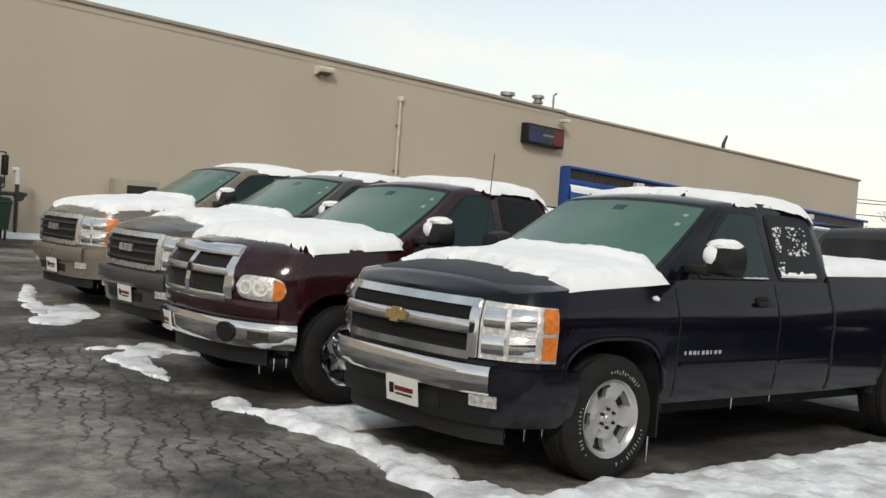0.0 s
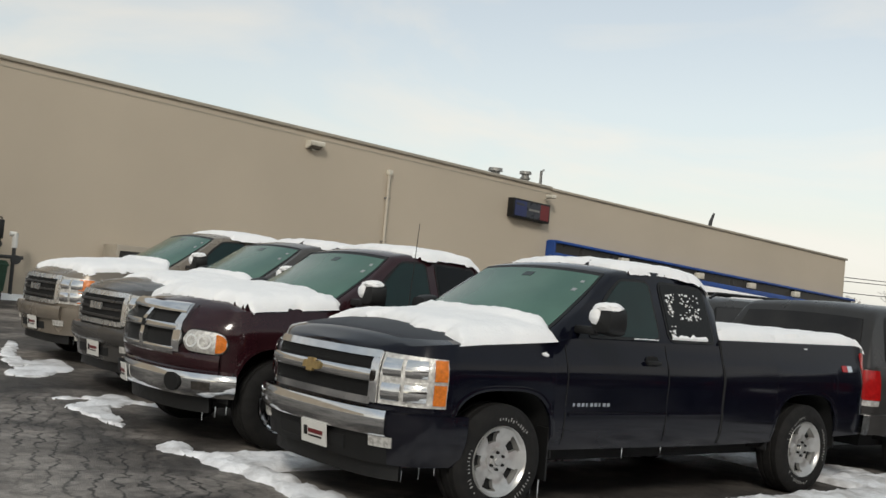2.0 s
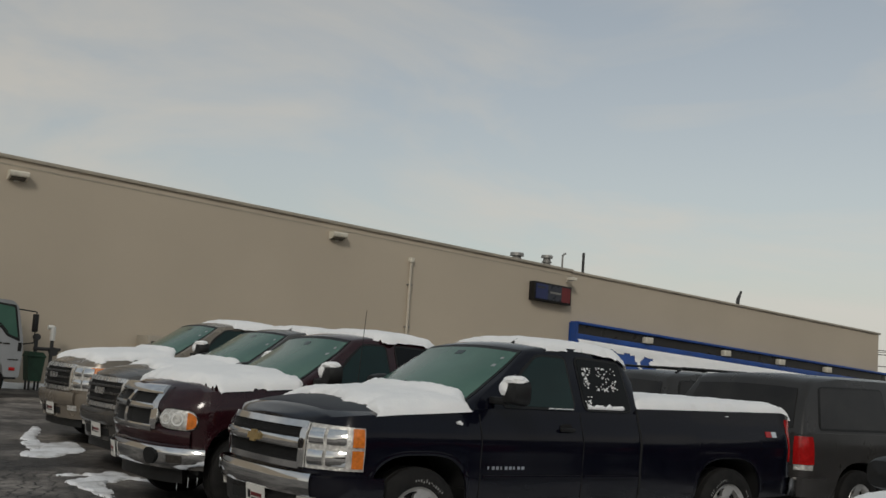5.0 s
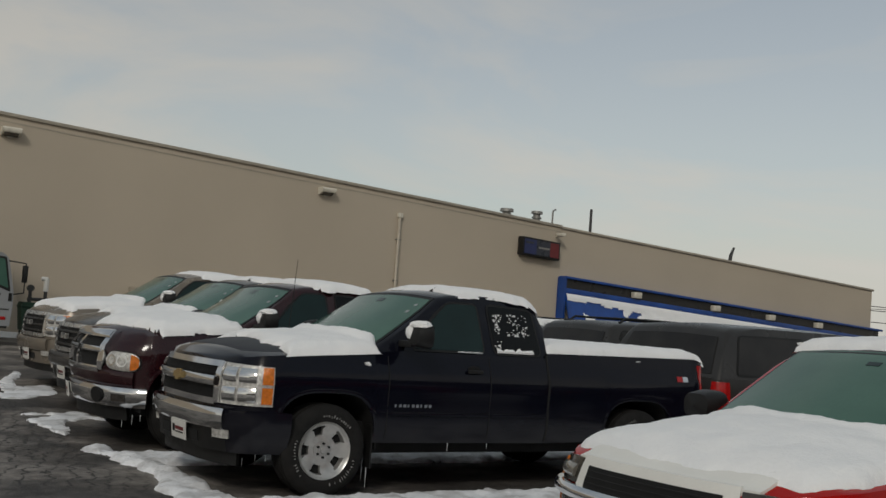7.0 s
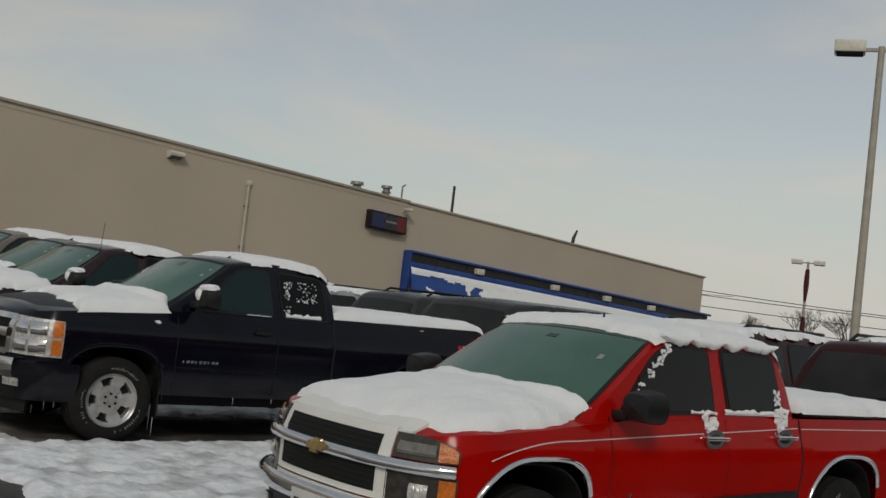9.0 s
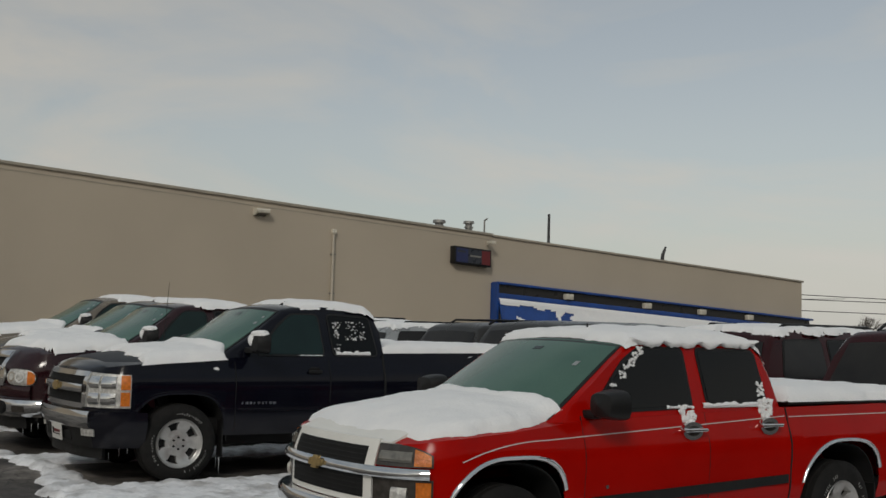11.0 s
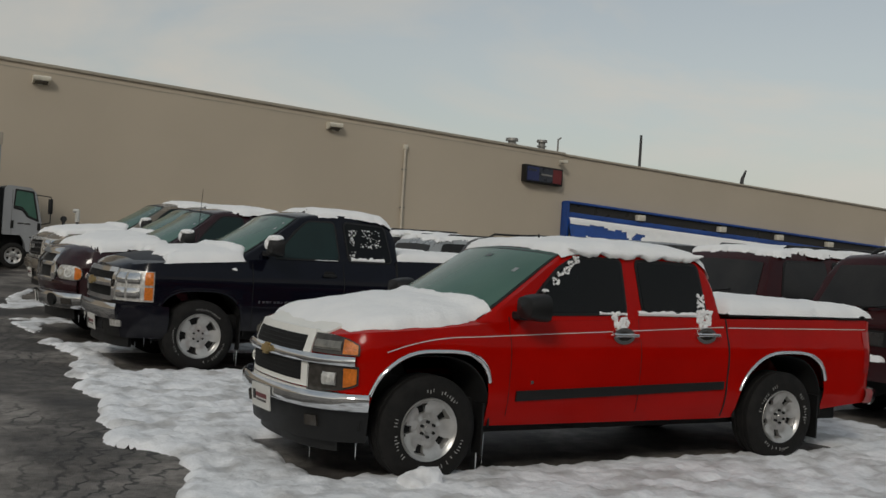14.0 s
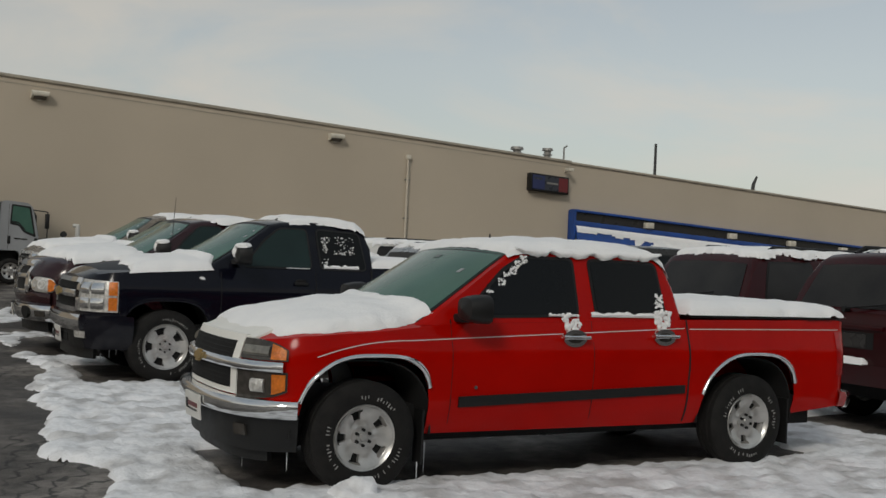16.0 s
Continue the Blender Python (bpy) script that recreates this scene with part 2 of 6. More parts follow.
def asphalt():
    m = material("wet_asphalt", (0.105, 0.093, 0.083), 0.62, 0.0, 0.22, 1.1, 0.7, 70, second=(0.040, 0.036, 0.034), low=0.32, high=0.62, spec=0.35)
    n, l = m.node_tree.nodes, m.node_tree.links
    b = n["Principled BSDF"]
    old = b.inputs["Base Color"].links[0].from_socket
    co = n.new("ShaderNodeTexCoord")
    # dark meltwater rivulets winding down the lane, in patches
    dot = n.new("ShaderNodeVectorMath"); dot.operation = "DOT_PRODUCT"; dot.inputs[1].default_value = (0.93, -0.36, 0)
    w1, w2, patch = (n.new("ShaderNodeTexNoise") for _ in range(3))
    for t, sc, de in ((w1, 1.3, 2), (w2, 6.5, 4), (patch, 0.42, 3)):
        t.inputs["Scale"].default_value, t.inputs["Detail"].default_value = sc, de
        l.new(co.outputs["Object"], t.inputs["Vector"])
    l.new(co.outputs["Object"], dot.inputs[0])
    def calc(op, p, q):
        k = n.new("ShaderNodeMath"); k.operation = op
        for i, v in enumerate((p, q)):
            if isinstance(v, (int, float)):
                k.inputs[i].default_value = v
            else:
                l.new(v, k.inputs[i])
        return k.outputs["Value"]
    c = calc("ADD", dot.outputs["Value"], calc("ADD", calc("MULTIPLY", w1.outputs["Fac"], 0.40), calc("MULTIPLY", w2.outputs["Fac"], 0.27)))
    saw = calc("PINGPONG", c, 0.082)
    line = n.new("ShaderNodeMapRange"); line.interpolation_type = "SMOOTHSTEP"
    line.inputs["From Min"].default_value, line.inputs["From Max"].default_value = 0.008, 0.022
    line.inputs["To Min"].default_value, line.inputs["To Max"].default_value = 1.0, 0.0
    l.new(saw, line.inputs["Value"])
    pr = n.new("ShaderNodeMapRange"); pr.inputs["From Min"].default_value, pr.inputs["From Max"].default_value, pr.inputs["To Max"].default_value = 0.44, 0.54, 0.85
    l.new(patch.outputs["Fac"], pr.inputs["Value"])
    mx = n.new("ShaderNodeMix"); mx.data_type = "RGBA"; mx.inputs["B"].default_value = (0.013, 0.012, 0.011, 1)
    sep = n.new("ShaderNodeSeparateXYZ"); l.new(co.outputs["Object"], sep.inputs["Vector"])
    lane = n.new("ShaderNodeMapRange"); lane.inputs["From Min"].default_value, lane.inputs["From Max"].default_value = 4.6, 3.6
    l.new(sep.outputs["X"], lane.inputs["Value"])
    far = n.new("ShaderNodeMapRange"); far.inputs["From Min"].default_value, far.inputs["From Max"].default_value = 2.1, 2.9
    l.new(sep.outputs["X"], far.inputs["Value"])
    gap = n.new("ShaderNodeTexNoise"); gap.inputs["Scale"].default_value, gap.inputs["Detail"].default_value = 2.6, 2
    l.new(co.outputs["Object"], gap.inputs["Vector"])
    gp = n.new("ShaderNodeMapRange"); gp.inputs["From Min"].default_value, gp.inputs["From Max"].default_value = 0.32, 0.42
    l.new(gap.outputs["Fac"], gp.inputs["Value"])
    l.new(calc("MULTIPLY", calc("MULTIPLY", line.outputs["Result"], pr.outputs["Result"]), calc("MULTIPLY", calc("MULTIPLY", lane.outputs["Result"], far.outputs["Result"]), gp.outputs["Result"])), mx.inputs["Factor"])
    # dried, salt-greyed stretches
    grey = n.new("ShaderNodeTexNoise"); grey.inputs["Scale"].default_value, grey.inputs["Detail"].default_value = 0.8, 6
    l.new(co.outputs["Object"], grey.inputs["Vector"])
    gr = n.new("ShaderNodeMapRange"); gr.inputs["From Min"].default_value, gr.inputs["From Max"].default_value, gr.inputs["To Max"].default_value = 0.44, 0.60, 0.8
    dry = n.new("ShaderNodeMapRange"); dry.inputs["From Min"].default_value, dry.inputs["From Max"].default_value = 3.4, 2.2
    dry.inputs["To Min"].default_value, dry.inputs["To Max"].default_value = -0.05, 0.10
    l.new(sep.outputs["X"], dry.inputs["Value"])
    l.new(calc("ADD", grey.outputs["Fac"], dry.outputs["Result"]), gr.inputs["Value"])
    grit = n.new("ShaderNodeTexNoise"); grit.inputs["Scale"].default_value, grit.inputs["Detail"].default_value, grit.inputs["Roughness"].default_value = 5.0, 9, 0.72
    l.new(co.outputs["Object"], grit.inputs["Vector"])
    gv_ = n.new("ShaderNodeMapRange"); gv_.inputs["From Min"].default_value, gv_.inputs["From Max"].default_value = 0.40, 0.60
    gv_.inputs["To Min"].default_value, gv_.inputs["To Max"].default_value = 0.68, 1.45
    l.new(grit.outputs["Fac"], gv_.inputs["Value"])
    mottle = n.new("ShaderNodeVectorMath"); mottle.operation = "SCALE"
    mg = n.new("ShaderNodeMix"); mg.data_type = "RGBA"; mg.inputs["B"].default_value = (0.25, 0.226, 0.202, 1)
    l.new(gr.outputs["Result"], mg.inputs["Factor"]); l.new(old, mg.inputs["A"])
    l.new(mg.outputs["Result"], mottle.inputs[0]); l.new(gv_.outputs["Result"], mottle.inputs["Scale"])
    l.new(mottle.outputs["Vector"], mx.inputs["A"]); l.new(mx.outputs["Result"], b.inputs["Base Color"])
    return m


M_ASPHALT = asphalt()


# ---- mesh helpers ----
def finish(name, bm, mat, angle=38):
    me = bpy.data.meshes.new(name)
    bmesh.ops.recalc_face_normals(bm, faces=bm.faces)
    bm.to_mesh(me)
    bm.free()
    me.materials.append(mat)
    me.shade_smooth()
    me.set_sharp_from_angle(angle=radians(angle))
    return me


def part(name, bm, mat, parent=None, label="", angle=38):
    ob = new(name, bm if isinstance(bm, bpy.types.Mesh) else finish(name, bm, mat, angle))
    ob.parent = parent
    return tagged(ob, label)


def thing(name, label, category, at, turn=0, group="", kind=""):
    ob = tagged(new(name), label, category, group, kind)
    ob.matrix_basis = pose(*at, 0, 0, turn)
    return ob


def shell(f, us, vs, thick, bm=None):
    """A sheet f(u, v, offset) with thickness, closed round its rim."""
    bm = bm or bmesh.new()
    a = [[bm.verts.new(f(u, v, 0)) for v in vs] for u in us]
    b = [[bm.verts.new(f(u, v, -thick)) for v in vs] for u in us]
    nu, nv = len(us), len(vs)
    for i in range(nu - 1):
        for j in range(nv - 1):
            bm.faces.new((a[i][j], a[i + 1][j], a[i + 1][j + 1], a[i][j + 1]))
            bm.faces.new((b[i][j], b[i][j + 1], b[i + 1][j + 1], b[i + 1][j]))
    for i in range(nu - 1):
        for j in (0, nv - 1):
            bm.faces.new((a[i][j], a[i + 1][j], b[i + 1][j], b[i][j]))
    for j in range(nv - 1):
        for i in (0, nu - 1):
            bm.faces.new((a[i][j], a[i][j + 1], b[i][j + 1], b[i][j]))
    return bm


def span(a, b, n):
    return [a + (b - a) * i / n for i in range(n + 1)]


def box(bm, x0, x1, y0, y1, z0, z1, bevel=0.0):
    r = bmesh.ops.create_cube(bm, size=1, matrix=Matrix.Translation(((x0 + x1) / 2, (y0 + y1) / 2, (z0 + z1) / 2)) @ Matrix.Diagonal((x1 - x0, y1 - y0, z1 - z0, 1)))
    if bevel:
        es = list({e for v in r["verts"] for e in v.link_edges})
        bmesh.ops.bevel(bm, geom=es, offset=bevel, segments=2, affect="EDGES", profile=0.5)
    return bm


def boxed(*a, bevel=0.0):
    return box(bmesh.new(), *a, bevel=bevel)


def rod(bm, p, q, r, r2=None, seg=10):
    p, q = Vector(p), Vector(q)
    d = q - p
    m = Matrix.Translation((p + q) / 2) @ d.to_track_quat("Z", "Y").to_matrix().to_4x4()
    bmesh.ops.create_cone(bm, cap_ends=True, segments=seg, radius1=r, radius2=r if r2 is None else r2, depth=d.length, matrix=m)
    return bm


def rods(*items, seg=10):
    bm = bmesh.new()
    for it in items:
        rod(bm, *it, seg=seg)
    return bm


def lathe(profile, seg=40, bm=None):
    """Turns (radius, y) round the y axis."""
    bm = bm or bmesh.new()
    rings = []
    for k in range(seg):
        a = 2 * math.pi * k / seg
        rings.append([bm.verts.new((r * math.cos(a), y, r * math.sin(a))) for r, y in profile])
    for k in range(seg):
        p, q = rings[k], rings[(k + 1) % seg]
        for j in range(len(profile) - 1):
            bm.faces.new((p[j], q[j], q[j + 1], p[j + 1]))
    return bm


def rounded(pts, r, seg=4):
    out = []
    n = len(pts)
    for i in range(n):
        p, a, b = Vector(pts[i]), Vector(pts[i - 1]), Vector(pts[(i + 1) % n])
        u, v = (a - p), (b - p)
        k = min(r, u.length * 0.45, v.length * 0.45)
        s, e2 = p + u.normalized() * k, p + v.normalized() * k
        for j in range(seg + 1):
            t = j / seg
            out.append(tuple((1 - t) ** 2 * s + 2 * t * (1 - t) * p + t * t * e2))
    return out


def plate(pts, f, o0, o1, bm=None):
    """A flat piece with outline pts (u, v), carried by f(u, v, offset) between two offsets."""
    bm = bm or bmesh.new()
    a = [bm.verts.new(f(u, v, o1)) for u, v in pts]
    b = [bm.verts.new(f(u, v, o0)) for u, v in pts]
    bm.faces.new(a)
    bm.faces.new(b[::-1])
    for i in range(len(pts)):
        j = (i + 1) % len(pts)
        bm.faces.new((a[i], b[i], b[j], a[j]))
    return bm


def curve(table, x):
    """Straight-line interpolation in a small table of (x, value)."""
    if x <= table[0][0]:
        return table[0][1]
    for (a, p), (b, q) in zip(table, table[1:]):
        if x <= b:
            return p + (q - p) * (x - a) / (b - a)
    return table[-1][1]


def smooth(a, b, x):
    t = min(1, max(0, (x - a) / (b - a)))
    return t * t * (3 - 2 * t)


def snow_sheet(mask, surf, x0, x1, y0, y1, step, thick, rough=0.012, scale=6.0, seed=0.0):
    """A blanket of snow over surf(x, y); mask > 0 where it lies (metres inside its edge), with a rounded rim."""
    bm = bmesh.new()
    nx, ny = max(2, int((x1 - x0) / step)), max(2, int((y1 - y0) / step))
    vs = {}
    val = {}
    for i in range(nx + 1):
        for j in range(ny + 1):
            x, y = x0 + (x1 - x0) * i / nx, y0 + (y1 - y0) * j / ny
            m = mask(x, y)
            val[i, j] = m
            if m > -step * 1.5:
                if m < 0:
                    e = step * 0.4
                    gx, gy = (mask(x + e, y) - m) / e, (mask(x, y + e) - m) / e
                    g2 = gx * gx + gy * gy
                    if g2 > 0.15:
                        k = min(1.0, 0.7 * step / (abs(m) / math.sqrt(g2) + 1e-6))
                        x, y = x - k * m * gx / g2, y - k * m * gy / g2
                h = thick * min(1, max(0, m / (thick * 1.6))) ** 0.5
                h += (noise.noise((x * scale, y * scale, seed)) * rough + noise.noise((x * scale * 3.1, y * scale * 3.1, seed + 5)) * rough * 0.5) * min(1, max(0, m / thick))
                vs[i, j] = bm.verts.new((x, y, surf(x, y) + (h if m > 0 else -0.008)))
    for i in range(nx):
        for j in range(ny):
            q = [(i, j), (i + 1, j), (i + 1, j + 1), (i, j + 1)]
            if all(k in vs for k in q) and max(val[k] for k in q) > 0:
                bm.faces.new([vs[k] for k in q])
    for v in [v for v in bm.verts if not v.link_faces]:
        bm.verts.remove(v)
    return bm


# ---- vehicles ----
WHEELS = {}


def wheel_meshes(R, rim, width, spokes, style):
    key = (R, rim, width, spokes, style)
    if key in WHEELS:
        return WHEELS[key]
    w = width / 2
    tyre = lathe([(rim, w * 0.8), (rim, -w * 0.8), (rim + 0.015, -w * 0.98), (rim + 0.05, -w * 1.06), (R - 0.06, -w * 1.04), (R - 0.02, -w * 0.9), (R, -w * 0.74), (R, -w * 0.42), (R - 0.012, -w * 0.38), (R - 0.012, -w * 0.30), (R, -w * 0.26), (R, w * 0.26), (R - 0.012, w * 0.30), (R - 0.012, w * 0.38), (R, w * 0.42),
                  (R, w * 0.74), (R - 0.02, w * 0.9), (R - 0.06, w * 1.04), (rim + 0.05, w * 1.06), (rim + 0.015, w * 0.98), (rim, w * 0.8)], 48)
    tm = finish("tyre", tyre, M_TYRE, 30)
    # rim: lip, barrel and spokes
    b = lathe([(rim - 0.002, w * 0.8), (rim - 0.03, w * 0.6), (rim - 0.035, -w * 0.5), (rim - 0.012, -w * 0.86), (rim + 0.006, -w * 0.98), (rim + 0.012, -w * 0.9), (rim + 0.004, -w * 0.75)], 48)
    hub = rim * (0.36 if style != "chrome" else 0.3)
    lathe([(0.0001, -w * 0.74), (hub * 0.55, -w * 0.74), (hub * 0.62, -w * 0.68), (hub, -w * 0.66), (hub * 1.02, -w * 0.4), (0.0001, -w * 0.4)], 32, b)
    # cast face: a dished ring with one window between each pair of spokes
    na, radii = spokes * 20, [hub * 0.9, rim * 0.46, rim * 0.55, rim * 0.68, rim * 0.80, rim * 0.88, rim - 0.008]
    wide = {"alloy": 0.32, "chrome": 0.40, "dished": 0.25}[style]
    def face(i, j, o):
        r = radii[j]
        u = (r - radii[0]) / (radii[-1] - radii[0])
        a = 2 * math.pi * i / na
        ph = (i % 20) / 20 - 0.5
        return (r * math.cos(a), -w * (0.62 + 0.26 * u) + 0.02 * math.sin(math.pi * u) - 0.006 * math.cos(2 * math.pi * ph) * -1 + o, r * math.sin(a))
    top_v = {(i, j): b.verts.new(face(i, j, 0)) for i in range(na) for j in range(len(radii))}
    low_v = {(i, j): b.verts.new(face(i, j, 0.035)) for i in range(na) for j in range(len(radii))}
    def gone(i, j):
        ph = abs(((i % na) % 20 + 0.5) / 20 - 0.5)
        return j in (2, 3, 4) and 0.5 - ph > 0.5 - wide * (0.62 + 0.15 * (j - 2)) * 0.9
    for i in range(na):
        for j in range(len(radii) - 1):
            if gone(i, j):
                continue
            k = (i + 1) % na
            b.faces.new((top_v[i, j], top_v[k, j], top_v[k, j + 1], top_v[i, j + 1]))
            for near, p, q in ((gone(i - 1, j), (i, j), (i, j + 1)), (gone(i + 1, j), (k, j + 1), (k, j)), (gone(i, j - 1) if j else False, (i, j), (k, j)), (gone(i, j + 1), (k, j + 1), (i, j + 1))):
                if near:
                    b.faces.new((top_v[p], top_v[q], low_v[q], low_v[p]))
    for vv in [vv for vv in b.verts if not vv.link_faces]:
        b.verts.remove(vv)
    rm = finish("rim", b, M_CHROME if style == "chrome" else M_ALLOY, 35)
    # black disc close behind the face, standing in for shade inside the windows
    back = finish("window_shade_disc", lathe([(0.0001, -w * 0.32), (rim * 0.90, -w * 0.32), (rim * 0.90, 0), (0.0001, 0)], 24), M_DARK)
    cap = finish("hub_cap", lathe([(0.0001, -w * 0.82), (hub * 0.3, -w * 0.82), (hub * 0.36, -w * 0.78), (hub * 0.38, -w * 0.7)], 20), M_ALLOY if style != "chrome" else M_CHROME)
    nut = finish("lug_nut", rods(((0, 0, 0), (0, -0.022, 0), 0.012, 0.010), seg=6), M_DARK)
    lm = finish("sidewall_mark", boxed(-0.013, 0.013, -0.0025, 0.0025, -0.0055, 0.0055), M_LETTER)
    WHEELS[key] = (tm, rm, back, cap, nut, lm, hub, w)
    return WHEELS[key]


def add_wheel(car, x, y, z, R, rim, width, spokes, style, marks=True):
    tm, rm, back, cap, nut, lm, hub, w = wheel_meshes(R, rim, width, spokes, style)
    side = 1 if y < 0 else -1
    wheel = part("wheel", rm, None, car, "chrome wheel rim" if style == "chrome" else "cast alloy wheel rim")
    wheel.matrix_basis = pose(x, y, z, 0, 0, 0 if side > 0 else 180) @ pose(0, 0, 0, 0, 17 * x, 0)
    part("tyre", tm, None, wheel, "black rubber tyre")
    part("window_shade_disc", back, None, wheel)
    part("hub_cap", cap, None, wheel)
    for k in range(6):
        a = 2 * math.pi * (k + 0.5) / 6
        o = part("lug_nut", nut, None, wheel)
        o.location = (hub * 0.68 * math.cos(a), -w * 0.66, hub * 0.68 * math.sin(a))
    if marks:
        rnd = random.Random(int(R * 1000))
        for k in range(72):
            if k % 24 > 12 or rnd.random() < 0.12:
                continue
            o = part("sidewall_mark", lm, None, wheel)
            o.matrix_basis = Matrix.Rotation(2 * math.pi * k / 72 + 0.3, 4, "Y") @ Matrix.Translation((rim + 0.055 + rnd.uniform(-0.006, 0.006), -w * 1.055, 0)) @ Matrix.Diagonal((rnd.uniform(0.4, 1.1), 1, rnd.uniform(0.4, 0.9), 1))


class Shape:
    """The body of a vehicle. x runs from nose to tail with the front axle at 0, y across, z up."""

    def __init__(self, W, xf, xr, a=0.5, n=3.0, rr=0.12, inset=((0.3, 0.05), (0.5, 0.015), (0.8, 0.0), (1.0, 0.005), (1.2, 0.05), (1.4, 0.1)), nose=((0.3, 0.1), (0.6, 0), (0.9, 0.0), (1.25, 0.12)), tail=((0.3, 0.0), (2, 0.0))):
        self.W, self.xf, self.xr, self.inset, self.nose, self.tail = W, xf, xr, inset, nose, tail
        pts = []
        for i in range(241):
            t = i / 240 * math.pi / 2
            pts.append((xf + a - a * max(0, math.cos(t)) ** (2 / n), W * max(0, math.sin(t)) ** (2 / n)))
        for i in range(1, 121):
            pts.append((xf + a + (xr - rr - xf - a) * i / 120, W))
        for i in range(1, 31):
            t = i / 30 * math.pi / 2
            pts.append((xr - rr + rr * math.sin(t), W - rr + rr * math.cos(t)))
        for i in range(1, 41):
            pts.append((xr, (W - rr) * (1 - i / 40)))
        self.p = np.array(pts)
        d = np.r_[0, np.cumsum(np.hypot(*np.diff(self.p, axis=0).T))]
        self.d, self.end = d, d[-1]
        self.side = xf + a
        self.rr = rr

    def sy(self, y):
        n = 241
        return float(np.interp(y, self.p[:n, 1], self.d[:n]))

    def sx(self, x):
        n = 241 + 120 + 30
        return float(np.interp(x, self.p[:n, 0], self.d[:n]))

    def back(self, x):
        """The outline's x whose top edge, set back by the nose's slope, lies at x in the middle."""
        i = self.nose[-1][1] * 0.75
        return x - i * (1 - smooth(self.xf + i, self.side, x))

    def half(self, x):
        u = self.back(x)
        return float(np.interp(u, self.p[:241, 0], self.p[:241, 1])) if u > self.xf - 0.02 else -1.0

    def at(self, s):
        x, y = np.interp(s, self.d, self.p[:, 0]), np.interp(s, self.d, self.p[:, 1])
        e = 0.02
        dx = np.interp(s + e, self.d, self.p[:, 0]) - np.interp(s - e, self.d, self.p[:, 0])
        dy = np.interp(s + e, self.d, self.p[:, 1]) - np.interp(s - e, self.d, self.p[:, 1])
        k = math.hypot(dx, dy) or 1
        nx, ny = -dy / k, dx / k
        if s < 1e-6:
            nx, ny = -1.0, 0.0
        if s > self.end - 1e-6:
            nx, ny = 1.0, 0.0
        return float(x), float(y), float(nx), float(ny)

    def skin(self, s, z, o=0.0, sign=-1):
        """A point on the skin: s metres round from the nose's middle, at height z, o metres proud. sign -1: the driver's side."""
        x, y, nx, ny = self.at(abs(s))
        i = curve(self.inset, z) * max(0, ny) ** 2 + curve(self.nose, z) * max(0, -nx) ** 1.5 + curve(self.tail, z) * max(0, nx) ** 2
        x, y = x + nx * (o - i), y + ny * (o - i)
        if s < 0:
            y = -y
        return (x, sign * y, z)

    def wrap(self, s0, s1, z0, z1, o, thick=0.03, sign=-1, nu=None, nv=4, bm=None, bulge=0.0):
        """A panel that follows the skin. z0 and z1 may be numbers or functions of s."""
        f0 = z0 if callable(z0) else (lambda s: z0)
        f1 = z1 if callable(z1) else (lambda s: z1)
        nu = nu or max(3, int(abs(s1 - s0) / 0.05))
        def f(s, v, k):
            return self.skin(s, f0(s) + (f1(s) - f0(s)) * v, o + k + bulge * (1 - (2 * v - 1) ** 4), sign)
        return shell(f, span(s0, s1, nu), span(0, 1, nv), thick, bm)


def body_mesh(sh, top, bottom, arches, crown, side_rows=9, top_rows=7, extra=()):
    """The painted shell: sides with wheel arches, nose, tail, and the top, out of one sheet."""
    cols = set(span(0, sh.sx(sh.side), 30)) | set(span(sh.sx(sh.xr - sh.rr), sh.end, 14))
    xs = set(span(sh.side, sh.xr - sh.rr, 70)) | set(extra)
    for xh, r, zh, rz, nf, nr in arches:
        for k in range(37):
            xs.add(xh - r * math.copysign(abs(math.cos(math.pi * k / 36)) ** 0.6, math.cos(math.pi * k / 36)))
        xs |= {xh - r - 0.002, xh + r + 0.002}
    cols |= {sh.sx(x) for x in xs if x > sh.xf + 0.05}
    cols = sorted(cols)
    cols = [c for i, c in enumerate(cols) if i == 0 or c - cols[i - 1] > 0.0008]
    bm = bmesh.new()
    grid = {}
    for sign in (-1, 1):
        for i, s in enumerate(cols):
            x, y, nx, ny = sh.at(s)
            zb = curve(bottom, x)
            if ny > 0.5:
                for xh, r, zh, rz, nf, nr in arches:
                    if abs(x - xh) < r:
                        n = nf if x < xh else nr
                        zb = max(zb, zh + rz * (1 - (abs(x - xh) / r) ** n) ** (1 / n))
            zt = curve(top, x)
            zb = min(zb, zt - 0.05)
            for j in range(side_rows + 1):
                z = zb + (zt - zb) * j / side_rows
                grid[sign, i, j] = bm.verts.new(sh.skin(s, z, 0, sign))
            ex, ey, ez = sh.skin(s, zt, 0, sign)
            c = curve(crown, x)
            for j in range(1, top_rows + 1):
                k = 1 - j / top_rows
                k = k if j == 1 else k
                grid[sign, i, side_rows + j] = bm.verts.new((ex + curve(sh.nose, zt) * 0.0, ey * k, zt + c * (1 - k ** 2.6)))
    n = side_rows + top_rows
    for sign in (-1, 1):
        for i in range(len(cols) - 1):
            for j in range(n):
                q = [grid[sign, i, j], grid[sign, i + 1, j], grid[sign, i + 1, j + 1], grid[sign, i, j + 1]]
                bm.faces.new(q if sign < 0 else q[::-1])
    bmesh.ops.remove_doubles(bm, verts=bm.verts, dist=0.0015)
    return bm


